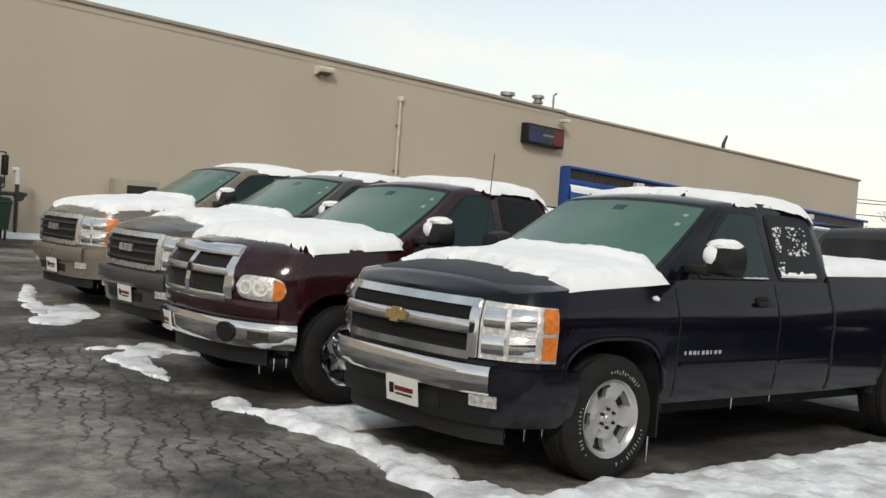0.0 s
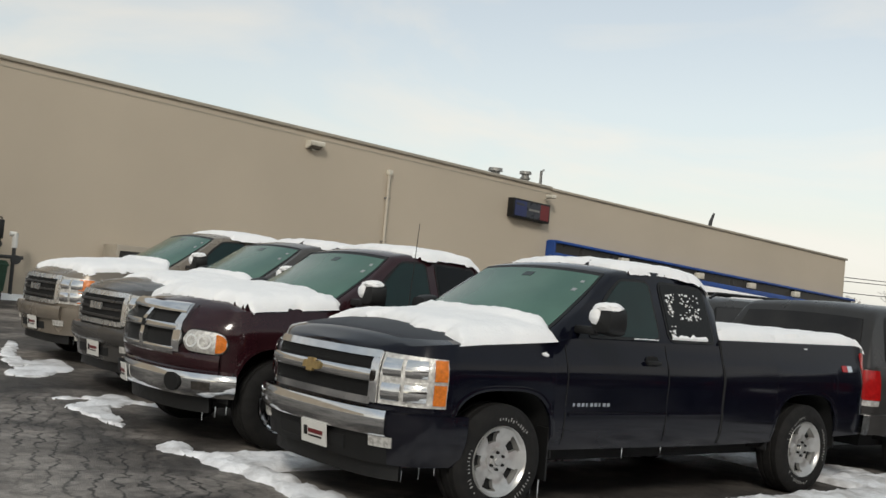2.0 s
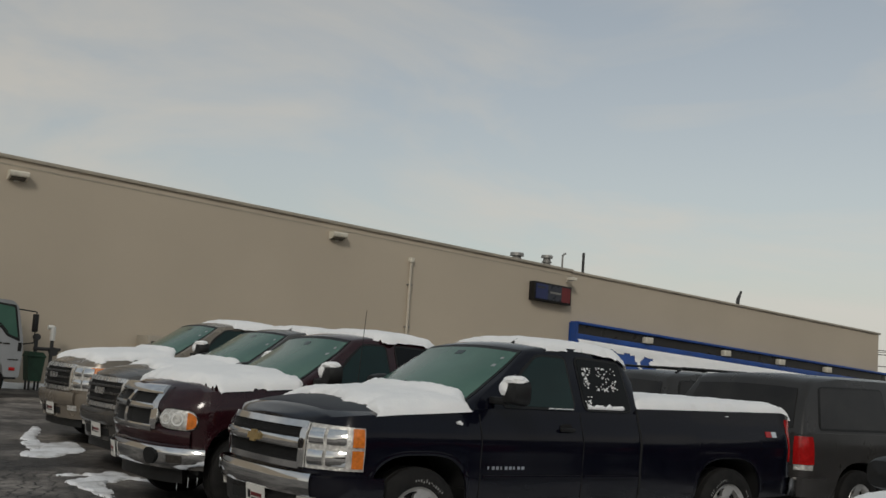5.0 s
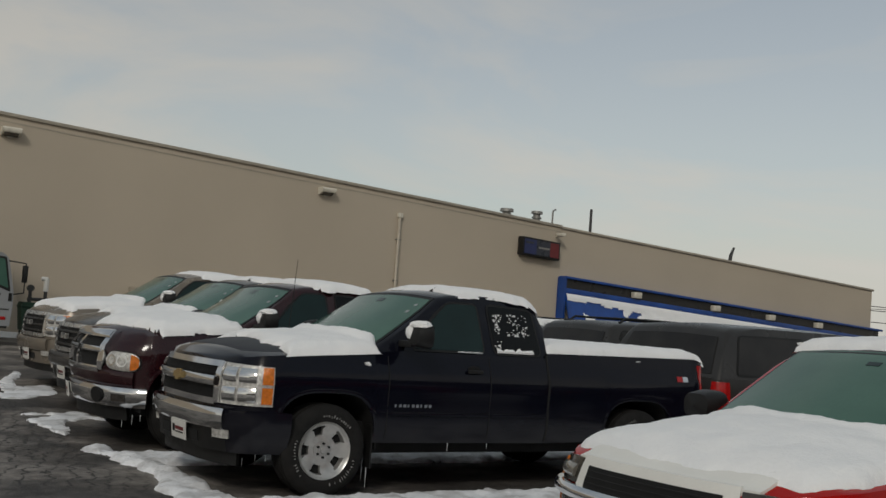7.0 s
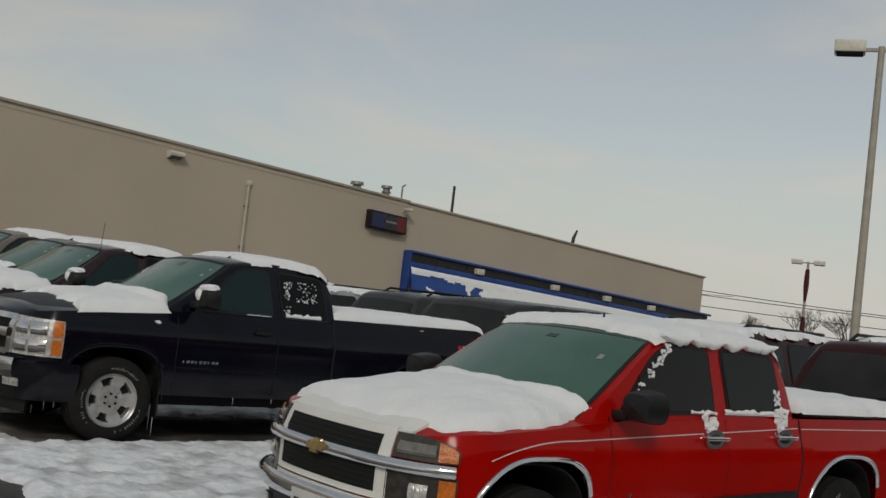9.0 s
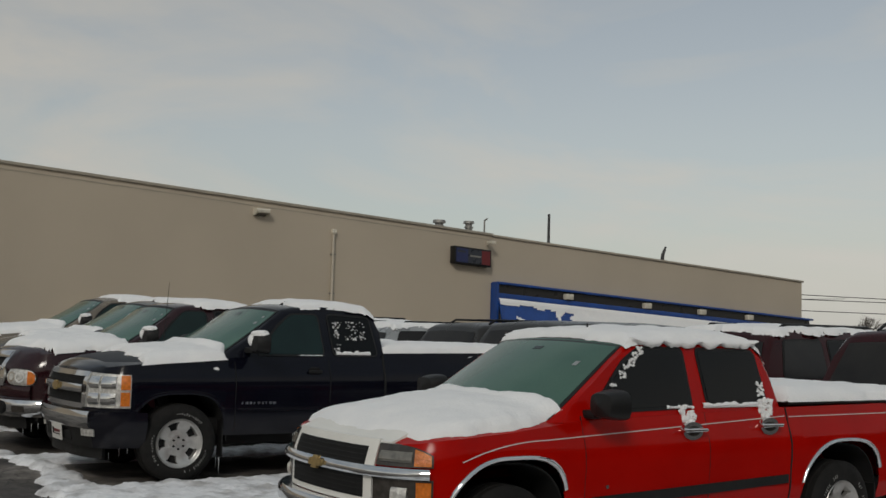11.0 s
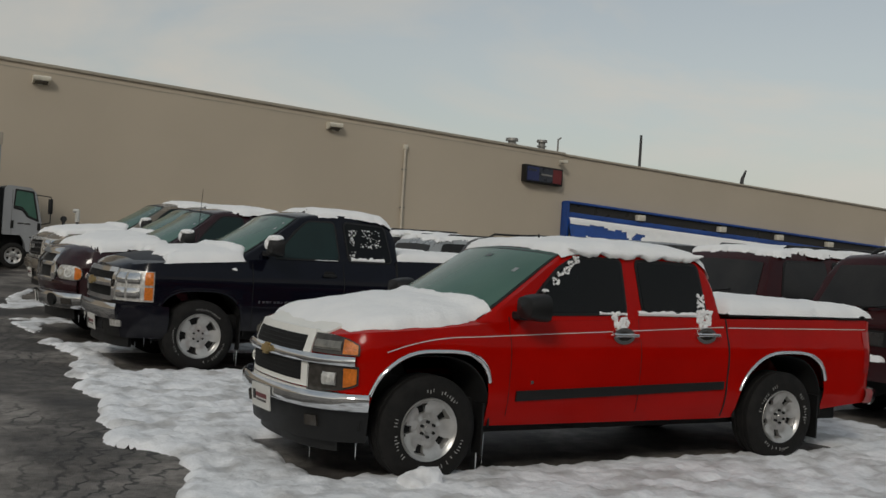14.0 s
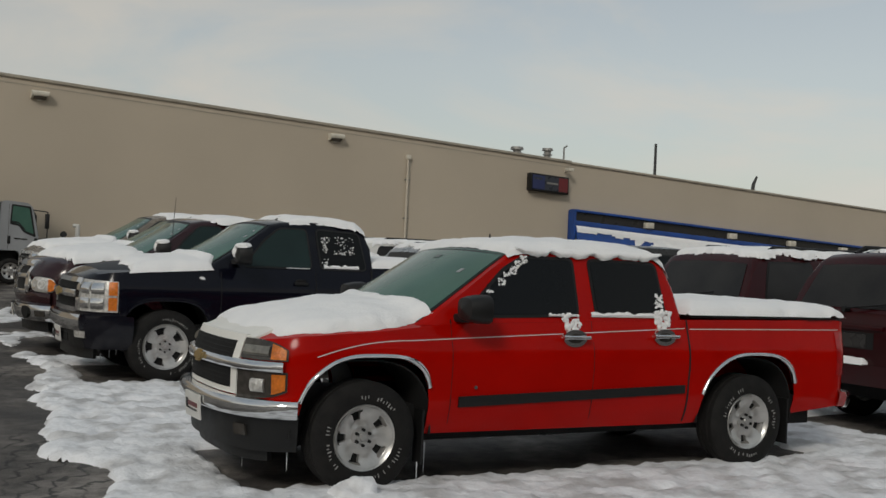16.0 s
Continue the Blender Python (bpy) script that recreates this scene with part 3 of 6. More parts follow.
class Cabin:
    """The upper part of the cab: a side profile swept across, with flat sides that lean in."""

    def __init__(self, prof, w0, w1, crown=0.04, bulge=0.10, edge=0.07):
        """prof: (x, z) from the foot of the windscreen over the roof to the foot of the back."""
        self.prof, self.w0, self.w1, self.crown, self.bulge = prof, w0, w1, crown, bulge
        self.zb, self.zr = min(prof[0][1], prof[-1][1]), max(z for _, z in prof)
        self.x0, self.x1 = prof[0][0], prof[-1][0]
        self.edge = edge

    def w(self, z):
        return self.w0 + (self.w1 - self.w0) * (z - self.zb) / (self.zr - self.zb)

    def over(self, i, k):
        """A point of the sweep: i along the profile (0 to its last index), k across from -1 to 1."""
        a = int(min(max(0, math.floor(i)), len(self.prof) - 2))
        t = i - a
        x = self.prof[a][0] * (1 - t) + self.prof[a + 1][0] * t
        z = self.prof[a][1] * (1 - t) + self.prof[a + 1][1] * t
        up = (z - self.zb) / (self.zr - self.zb)
        mid = (self.x0 + self.x1) / 2
        front = 1 - smooth(self.x0, mid, x)
        return Vector((x - self.bulge * front * (1 - k * k), k * self.w(z), z + self.crown * up * (1 - k * k)))

    def mesh(self):
        bm = bmesh.new()
        n = len(self.prof)
        ks = span(-1, 1, 12)
        g = [[bm.verts.new(self.over(i, k)) for k in ks] for i in range(n)]
        for i in range(n - 1):
            for j in range(12):
                bm.faces.new((g[i][j], g[i][j + 1], g[i + 1][j + 1], g[i + 1][j]))
        bm.faces.new([g[i][0] for i in range(n)])
        bm.faces.new([g[i][12] for i in reversed(range(n))])
        es = [e for e in bm.edges if len(e.link_faces) == 2 and all(abs(abs(v.co.y) - self.w(v.co.z)) < 0.001 for v in e.verts)
              and any(len(f.verts) > 4 for f in e.link_faces) and max(v.co.z for v in e.verts) > self.zb + 0.05]
        bmesh.ops.bevel(bm, geom=es, offset=self.edge, segments=4, affect="EDGES", profile=0.5, clamp_overlap=True)
        return bm

    def sidef(self, sign):
        return lambda x, z, o: (x, sign * (self.w(z) + o), z)

    def screen(self, i0, i1, k0, k1, off=0.006, thick=0.004, nu=8, nv=14):
        def f(i, k, o):
            p = self.over(i, k)
            e1, e2 = self.over(min(i + 0.05, len(self.prof) - 1), k) - self.over(max(0, i - 0.05), k), self.over(i, k + 0.05) - self.over(i, k - 0.05)
            nrm = e1.cross(e2).normalized()
            if nrm.z < 0:
                nrm = -nrm
            return p + nrm * (off + o)
        return shell(f, span(i0, i1, nu), span(k0, k1, nv), thick)


def underside(car, W, x0, x1, z0, z1, wheels, R):
    bm = boxed(x0, x1, -W + 0.26, W - 0.26, z0, z1)
    part("chassis", bm, M_DARK, car, "dark underside")
    for i, xh in enumerate(wheels):
        part("axle", rods(((xh, -W + 0.2, R), (xh, W - 0.2, R), 0.05)), M_DARK, car)
        for sign in (-1, 1):
            well = bmesh.new()
            def f(u, v, o, xh=xh, sign=sign):
                a = math.pi * u
                r = R + 0.13 + o
                ca = math.cos(a)
                return (xh - r * math.copysign(abs(ca) ** 0.75, ca), sign * (W - 0.05 - 0.42 * v), max(R * 0.9, R + r * math.sin(a) ** 0.75))
            shell(f, span(0, 1, 20), [0, 1], 0.01, well)
            part("wheel_liner", well, M_DARK, car)


def mirror(car, cab, x, y, z, size, sign, snowy=True, arm=0.12):
    h, w, d = size
    bm = bmesh.new()
    def f(u, v, o):
        a = 2 * math.pi * u
        ca, sa = math.cos(a), math.sin(a)
        ex, ez = 3.2, 3.2
        px = abs(ca) ** (2 / ex) * (1 if ca > 0 else -1)
        pz = abs(sa) ** (2 / ez) * (1 if sa > 0 else -1)
        k = 1 - 0.35 * v * v - (0.65 if v > 0.98 else 0)
        return (x - d * v, sign * (y + arm + w / 2 + px * w / 2 * k), z + pz * h / 2 * k)
    g = [[bm.verts.new(f(i / 20, v, 0)) for i in range(20)] for v in (0, 0.3, 0.6, 0.85, 1.0)]
    for a, b in zip(g, g[1:]):
        for i in range(20):
            bm.faces.new((a[i], a[(i + 1) % 20], b[(i + 1) % 20], b[i]))
    bm.faces.new(g[0]); bm.faces.new(g[-1])
    m = part("door_mirror", bm, M_BLACK, car, "black door mirror housing")
    part("mirror_glass", boxed(x + 0.001, x + 0.006, sign * (y + arm + w / 2) - w * 0.42, sign * (y + arm + w / 2) + w * 0.42, z - h * 0.4, z + h * 0.4), M_GLASS, m)
    part("mirror_arm", boxed(x - d * 0.7, x - d * 0.2, min(sign * (y - 0.05), sign * (y + arm + 0.04)), max(sign * (y - 0.05), sign * (y + arm + 0.04)), z - h * 0.5, z - h * 0.22, bevel=0.015), M_BLACK, m)
    if snowy:
        yc = sign * (y + arm + w / 2)
        for c, q in (((x - d * 0.45, yc, z + h * 0.45), (d * 0.55, w * 0.46, 0.038)), ((x - d * 0.90, yc - sign * w * 0.22, z + h * 0.14), (0.026, w * 0.22, h * 0.28))):
            bm = bmesh.new()
            bmesh.ops.create_icosphere(bm, subdivisions=3, radius=1)
            for v in bm.verts:
                k = 1 + 0.22 * noise.noise(v.co * 2.1 + Vector(c) * 7) + 0.08 * noise.noise(v.co * 6)
                v.co = Vector((c[0] + v.co.x * q[0] * k, c[1] + v.co.y * q[1] * k, c[2] + v.co.z * q[2] * k))
            part("mirror_snow", bm, M_SNOW, m, "cap of snow")


def side_window(car, cab, pts, sign, glass, rim=0.022, r=0.05, frame_mat=None):
    f = cab.sidef(sign)
    cx, cz = sum(p[0] for p in pts) / len(pts), sum(p[1] for p in pts) / len(pts)
    out = [(cx + (x - cx) * (1 + rim / max(0.05, abs(x - cx))), cz + (z - cz) * (1 + rim / max(0.05, abs(z - cz)))) for x, z in pts]
    w = part("side_window", plate(rounded(out, r + rim), f, -0.02, 0.006), frame_mat or M_BLACK, car, "window with black rubber seal")
    part("pane", plate(rounded(pts, r), f, -0.02, 0.010), glass, w)


def strip(sh, x0, x1, z0, z1, o, sign, thick=0.02):
    """A moulding or seam along the flank; z0, z1 at both ends as pairs or numbers."""
    a0, a1 = z0 if isinstance(z0, tuple) else (z0, z0)
    b0, b1 = z1 if isinstance(z1, tuple) else (z1, z1)
    s0, s1 = sh.sx(x0), sh.sx(x1)
    t = lambda s: (s - s0) / (s1 - s0)
    return sh.wrap(s0, s1, lambda s: a0 + (a1 - a0) * t(s), lambda s: b0 + (b1 - b0) * t(s), o, thick, sign, nu=max(2, int((x1 - x0) / 0.15)), nv=max(3, int(abs(b0 - a0) / 0.03)))


def arch_trim(sh, arch, w, o, sign, a0=0.0, a1=180.0, round_=0.01):
    """A lip round a wheel arch (x, half-width, foot, height, front and rear squareness)."""
    xh, r, zh, rz, nf, nr = arch
    def f(u, v, k):
        a = radians(a0 + (a1 - a0) * u)
        ca, sa = math.cos(a), math.sin(a)
        n = nf if ca > 0 else nr
        x, z = xh - (r + w * v) * math.copysign(abs(ca) ** (2 / n), ca), zh + (rz + w * v) * abs(sa) ** (2 / n)
        return sh.skin(sh.sx(x), z, o + k + round_ * math.sin(math.pi * v), sign)
    return shell(f, span(0, 1, 44), span(0, 1, 6), 0.02)


def handle(car, sh, x, z, sign, mat, cup=True, length=0.17):
    y = sh.skin(sh.sx(x), z, 0, sign)[1]
    h = part("door_handle", boxed(x - length / 2, x + length / 2, min(y + sign * 0.012, y + sign * 0.04), max(y + sign * 0.012, y + sign * 0.04), z - 0.016, z + 0.016, bevel=0.01), mat, car, "door handle")
    if cup:
        f = lambda u, v, o: (u, y + sign * o, v)
        part("handle_cup", plate(rounded([(x - length * 0.40, z - 0.05), (x + length * 0.40, z - 0.05), (x + length * 0.40, z + 0.05), (x - length * 0.40, z + 0.05)], 0.05), f, -0.02, 0.008), M_DARK if mat != M_CHROME else M_BRIGHT, h)


def ringed_handle(car, sh, x, z, sign):
    """A bar handle across an oval chrome cup."""
    y = sh.skin(sh.sx(x), z - 0.05, 0, sign)[1]
    f = lambda u, v, o: (u, y + sign * o, v)
    oval = lambda a, b: [(x + a * math.cos(t), z + b * math.sin(t)) for t in span(0, 2 * math.pi * 27 / 28, 27)]
    h = part("door_handle", boxed(x - 0.115, x + 0.115, min(y + sign * 0.02, y + sign * 0.046), max(y + sign * 0.02, y + sign * 0.046), z - 0.006, z + 0.02, bevel=0.009), M_CHROME, car, "chrome bar door handle")
    part("handle_cup", plate(oval(0.098, 0.060), f, -0.02, 0.012), M_CHROME, h, "oval chrome cup")
    part("cup_hollow", plate(oval(0.066, 0.034), f, -0.02, 0.015), M_LAMPDARK, h)


def number_plate(car, sh, y, z, o, w=0.31, h=0.16):
    s = sh.sy(abs(y)) * (1 if y >= 0 else -1)
    p = part("dealer_plate", sh.wrap(s - w / 2, s + w / 2, z - h / 2, z + h / 2, o, 0.01, -1, 6, 2), M_WHITE, car, "white dealer plate")
    part("plate_mark", sh.wrap(s - w * 0.20, s + w * 0.38, z - h * 0.04, z + h * 0.14, o + 0.004, 0.004, -1, 4, 2), M_SIGNRED, p)
    part("plate_mark", sh.wrap(s - w * 0.18, s + w * 0.34, z - h * 0.20, z - h * 0.12, o + 0.004, 0.004, -1, 4, 2), M_CHARCOAL, p)
    part("plate_mark", sh.wrap(s - w * 0.38, s - w * 0.24, z - h * 0.18, z + h * 0.22, o + 0.004, 0.004, -1, 3, 2), M_BLACK, p)


def icicles(car, pts):
    for x, y, z, n in pts:
        part("icicle", rods(((x, y, z), (x, y, z - n), 0.006, 0.001), seg=5), M_ICE, car, "thin icicle")


def stud_snow(car, sh, cab, sign, x0, x1, z0, z1, count, seed, r=0.03):
    """Bits of snow stuck to a side window."""
    rnd = random.Random(seed)
    bm = bmesh.new()
    f = cab.sidef(sign)
    for _ in range(count):
        x, z, q = rnd.uniform(x0, x1), rnd.uniform(z0, z1), rnd.uniform(0.25, 1) * r
        if noise.noise((x * 7, z * 7, seed)) < -0.06:
            continue
        ring = [(x + q * math.cos(a) * rnd.uniform(0.5, 1.3), z + q * math.sin(a) * rnd.uniform(0.5, 1.2)) for a in span(0, 5.4, 6)]
        plate(ring, f, 0.008, 0.016 + q * 0.2, bm)
    tagged(part("stuck_snow", bm, M_SNOW, car, "bits of snow stuck to glass"), kind="stuff")


def bonnet(car, sh, top, crown, paint, x0, x1, k=0.90, lift=0.010, name="bonnet", label="bonnet panel"):
    def f(x, v, o):
        half = sh.half(x) - 0.05
        kk, u = v * k, sh.back(x)
        return (x, half * kk, curve(top, u) + curve(crown, u) * (1 - abs(kk) ** 2.6) + lift + o - 0.012 * abs(v) ** 8 - 0.02 * (1 - smooth(x0, x0 + 0.05, x)))
    part(name, shell(f, span(x0, x1, 26), span(-1, 1, 18), 0.02), paint, car, label)


def pane_ledge(car, cab, sign, x0, x1, z, h=0.025, seed=1):
    f = cab.sidef(sign)
    g = lambda u, v, o: f(x0 + (x1 - x0) * u, z + (h * (0.7 + 0.6 * noise.noise((u * 9, seed, 0)))) * v, 0.012 + o + 0.012 * (1 - abs(2 * v - 1)))
    part("stuck_snow", shell(g, span(0, 1, 24), span(0, 1, 4), 0.01), M_SNOW, car, "line of snow on a window ledge")


def roof_snow(car, cab, i0, i1, thick, seed, kmax=1.02, front=0.0, wob=0.05):
    """Snow on the roof, from profile index i0 to i1."""
    xa, xb = cab.over(i0, 0).x, cab.over(i1, 0).x
    n = len(cab.prof) - 1
    samples = [(cab.over(n * t / 200, 0).x, n * t / 200) for t in range(201)]
    def surf(x, y):
        i = curve(samples, x)
        w = cab.w(cab.over(i, 0).z)
        k = max(-1, min(1, y / w))
        z = cab.over(i, k).z
        return z - 0.6 * max(0, abs(y) - w)
    def mask(x, y):
        i = curve(samples, x)
        w = cab.w(cab.over(i, 0).z) * kmax
        m = min(x - xa - front * (1 if y > 0 else 0.4), xb - x, w - abs(y) + 0.02)
        return m + wob * noise.noise((x * 4.5, y * 4.5, seed)) + wob * 0.5 * noise.noise((x * 15, y * 15, seed))
    part("roof_snow", snow_sheet(mask, surf, xa - 0.1, xb + 0.1, -cab.w1 * 1.2, cab.w1 * 1.2, 0.03, thick, seed=seed), M_SNOW, car, "blanket of snow on the roof")


def hood_snow(car, sh, top, crown, cab, edge, thick, seed, y0=-1.0, y1=1.0, x0=-1.0, x1=0.9, wob=0.085, climb=0.36):
    """Snow on the bonnet and the foot of the windscreen; edge(x, y) > 0 inside."""
    samples = [(cab.over(t / 40, 0).x + cab.bulge, cab.over(t / 40, 0).z) for t in range(41)]
    def surf(x, y):
        half, u = sh.half(x) - 0.02, sh.back(x)
        k = min(1.0, abs(y) / max(0.05, half))
        z = curve(top, u) + curve(crown, u) * (1 - k ** 2.6) - 0.4 * min(0.1, max(0, abs(y) - half + 0.05))
        kk = min(1.0, abs(y) / cab.w0)
        xs = x + cab.bulge * (1 - kk * kk)
        if xs > samples[0][0] and abs(y) < cab.w0:
            z = max(z, curve(samples, xs))
        return z
    def mask(x, y):
        m = edge(x, y) + wob * noise.noise((x * 3.5, y * 3.5, seed)) + wob * 0.55 * noise.noise((x * 11, y * 11, seed)) + wob * 0.2 * noise.noise((x * 24, y * 24, seed))
        kk = min(1.0, abs(y) / cab.w0)
        rear = cab.prof[0][0] - cab.bulge * (1 - kk * kk) + climb * (1 - 0.85 * kk * kk) + 0.05 + 0.10 * noise.noise((y * 2.6, seed, 0)) + 0.03 * noise.noise((y * 11, seed, 1))
        return min(m, rear - x, sh.half(x) - abs(y) - 0.015, sh.W - 0.05 - abs(y))
    part("bonnet_snow", snow_sheet(mask, surf, x0, x1, y0, y1, 0.026, thick, seed=seed), M_SNOW, car, "thick snow on the bonnet")


def full_size(at, paint, label, front, name="pickup_truck", dark_glass=False, snow_edge=None, seed=1, cab_len=2.30, roof=1.80, style="alloy", group="parked pickups", hood=None):
    """A full-size extended-cab pickup. front: which nose it has."""
    car = thing(name, label, "pickup truck", at, 0, group)
    ram = front == "cross"
    W, xf, xr = 1.0, (-0.88 if ram else -0.93), 4.62
    nose = ((0.35, 0.06), (0.6, 0.03), (0.8, 0.02), (1.0, 0.03), (1.15, 0.10), (1.25, 0.16)) if not ram else ((0.35, 0.1), (0.6, 0.06), (0.85, 0.0), (1.05, 0.03), (1.2, 0.14), (1.3, 0.25))
    sh = Shape(W, xf, xr, a=0.55 if not ram else 0.62, n=2.9 if not ram else 2.5, nose=nose,
               inset=((0.35, 0.10), (0.46, 0.05), (0.56, 0.015), (0.72, 0.004), (0.76, 0.012), (0.98, 0.0), (1.06, 0.012), (1.16, 0.05), (1.3, 0.085), (1.4, 0.11)))
    if ram:
        top = ((-0.86, 1.13), (-0.62, 1.17), (-0.35, 1.20), (0.3, 1.25), (0.75, 1.29), (2.4, 1.29), (2.43, 1.32), (4.55, 1.34), (4.62, 1.31))
        crown = ((-0.86, 0.10), (-0.5, 0.12), (0.3, 0.13), (0.8, 0.05), (2.3, 0.02), (2.45, 0.0), (5, 0.0))
    else:
        top = ((-0.93, 1.10), (-0.80, 1.145), (-0.62, 1.17), (-0.2, 1.205), (0.3, 1.235), (0.75, 1.27), (2.4, 1.27), (2.43, 1.32), (4.55, 1.345), (4.62, 1.31))
        crown = ((-0.93, 0.03), (-0.75, 0.055), (-0.3, 0.08), (0.3, 0.09), (0.8, 0.04), (2.3, 0.02), (2.45, 0.0), (5, 0.0))
    bottom = ((-1.0, 0.62), (-0.5, 0.55), (-0.42, 0.46), (2.4, 0.45), (3.0, 0.46), (4.7, 0.52))
    wheels, R = (0.0, 3.645), 0.395
    arches = [(xh, 0.475, R + 0.02, 0.47, 3.0, 3.2) for xh in wheels]
    part("body", body_mesh(sh, top, bottom, arches, crown, extra=(2.40, 2.43)), paint, car)
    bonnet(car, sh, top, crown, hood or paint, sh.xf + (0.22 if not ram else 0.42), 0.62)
    underside(car, W, -0.55, 4.45, 0.34, 0.62, wheels, R)
    prof = [(0.42, 1.25), (0.62, 1.36), (0.86, 1.52), (1.06, 1.66), (1.20, roof - 0.055), (1.34, roof - 0.02), (1.7, roof), (cab_len - 0.3, roof - 0.005), (cab_len - 0.1, roof - 0.03), (cab_len, roof - 0.10), (cab_len + 0.05, 1.55), (cab_len + 0.10, 1.25)]
    cab = Cabin(prof, W - 0.085, W - 0.27, crown=0.045, bulge=0.24, edge=0.055)
    part("cab", cab.mesh(), paint, car)
    part("windscreen_seal", cab.screen(0.2, 3.98, -0.93, 0.93, 0.003, 0.004), M_BLACK, car, "black windscreen seal")
    part("windscreen", cab.screen(0.35, 3.75, -0.90, 0.90), M_SHIELD, car, "frosty green-tinted windscreen")
    part("windscreen_sticker", cab.screen(3.1, 3.25, -0.80, -0.755, 0.009, 0.002, 2, 2), M_SILVER, car)
    part("windscreen_sticker", cab.screen(2.6, 2.75, -0.80, -0.75, 0.009, 0.002, 2, 2), M_SILVER, car)
    part("inner_mirror", cab.screen(3.15, 3.45, -0.07, 0.07, 0.0085, 0.002, 4, 4), M_GREENGLASS, car, "dark mirror behind the glass")
    part("rear_window", cab.screen(10.05, 10.9, -0.72, 0.72), M_GLASS, car)
    part("wiper", rods(((0.30, -0.55, 1.345), (0.52, 0.10, 1.44), 0.009), ((0.28, 0.10, 1.36), (0.52, 0.62, 1.42), 0.009), seg=6), M_BLACK, car)
    split = 1.66 if not ram else 1.62
    for sign in (-1, 1):
        side_window(car, cab, [(0.86, 1.30), (split, 1.30), (split - 0.04, roof - 0.09), (1.30, roof - 0.095), (1.12, 1.58)], sign, M_GREENGLASS if not dark_glass else M_GLASS)
        side_window(car, cab, [(split + 0.14, 1.30), (cab_len - 0.03, 1.30), (cab_len - 0.10, roof - 0.11), (split + 0.10, roof - 0.085)], sign, M_GLASS)
        part("door_seam", strip(sh, split + 0.046, split + 0.053, 0.50, 1.25, 0.0035, sign, 0.01), M_DARK, car)
        part("door_seam", strip(sh, 0.586, 0.593, 0.50, 1.22, 0.0035, sign, 0.01), M_DARK, car)
        part("bed_gap", strip(sh, 2.405, 2.43, 0.47, 1.30, 0.004, sign, 0.02), M_DARK, car)
        part("side_moulding", strip(sh, 0.62, split + 0.03, (0.705, 0.70), (0.735, 0.73), 0.012, sign), paint, car)
        part("side_moulding", strip(sh, split + 0.07, 2.39, (0.70, 0.70), (0.73, 0.73), 0.012, sign), paint, car)
        handle(car, sh, split - 0.14, 1.115, sign, M_BLACK if not ram else M_PLUM)
        mirror(car, cab, (0.82 if not ram else 0.77) + (0.14 if sign > 0 else 0), W - 0.06, 1.42 - (0.05 if sign > 0 else 0), (0.22, 0.25, 0.16), sign, snowy=sign < 0)
        y = sign * (W - 0.15)
        part("mudflap", boxed(0.46, 0.475, min(y, y + sign * 0.12), max(y, y + sign * 0.12), 0.24, 0.62), M_BLACK, car)
        part("tail_lamp", sh.wrap(sh.sx(4.545), sh.sx(4.62) + 0.06, 0.86, 1.28, 0.006, 0.04, sign), M_TAIL, car, "red tail lamp")
        for a, b in ((0, 1),):
            for k in range(9 if not ram else 0):
                x = 0.66 + 0.045 * k
                part("badge_mark", strip(sh, x, x + (0.030 if k % 3 else 0.018), 0.777, 0.803, 0.008, sign, 0.006), M_CHROME, car, "small chrome badge mark")
        for xh, arch in zip(wheels, arches):
            part("fender_flare", arch_trim(sh, arch, 0.035, 0.001, sign, 4, 172, 0.003), paint, car)
            add_wheel(car, xh, sign * (W - 0.135), R, R, 0.238, 0.265, 5, style, marks=front == "gold" and sign < 0)
    if front == "gold":
        for x0, x1, m in ((4.20, 4.28, M_TAIL), (4.285, 4.36, M_CHROME)):
            part("badge_mark", strip(sh, x0, x1, 1.10, 1.155, 0.006, -1, 0.006), m, car, "tailgate-side badge mark")
    if not ram:
        part("front_antenna", rods(((1.42, -0.25, roof), (1.50, -0.25, roof + 0.06), 0.022, 0.012)), M_BLACK, car)
    if front == "gold":
        part("mast_antenna", rods(((0.46, 0.86, 1.18), (0.47, 0.86, 1.24), 0.018), ((0.47, 0.86, 1.22), (0.52, 0.86, 2.08), 0.0055, 0.003), seg=6), M_BLACK, car, "thin mast antenna on the wing")
    # rear bumper, tonneau
    part("rear_bumper", sh.wrap(sh.sx(4.53), sh.end, 0.52, 0.70, 0.09, 0.06, -1, 14, 4), M_CHROME, car, "chrome rear bumper")
    part("rear_bumper", sh.wrap(sh.sx(4.53), sh.end, 0.52, 0.70, 0.09, 0.06, 1, 14, 4), M_CHROME, car, "chrome rear bumper")
    # nose
    c = sh.sy
    g = 0.66 if not ram else 0.57
    if front in ("gold", "bars"):
        zt, zb = 1.10, 0.755
        part("grille_backing", sh.wrap(-c(g), c(g), zb, zt, 0.006, 0.03, -1, 26, 4), M_DARK, car)
        frame = bmesh.new()
        sh.wrap(-c(g), c(g), zt - 0.045, zt + 0.005, 0.035, 0.05, -1, 26, 3, frame)
        sh.wrap(-c(g - 0.04), c(g - 0.04), zb - 0.015, zb + 0.035, 0.03, 0.05, -1, 26, 3, frame)
        for q in (-1, 1):
            sh.wrap(q * c(g - 0.055), q * c(g + 0.01), zb, zt, 0.03, 0.05, -1, 4, 4, frame)
        part("grille_frame", frame, M_CHROME if front == "gold" else M_BRIGHT, car, "chrome grille frame")
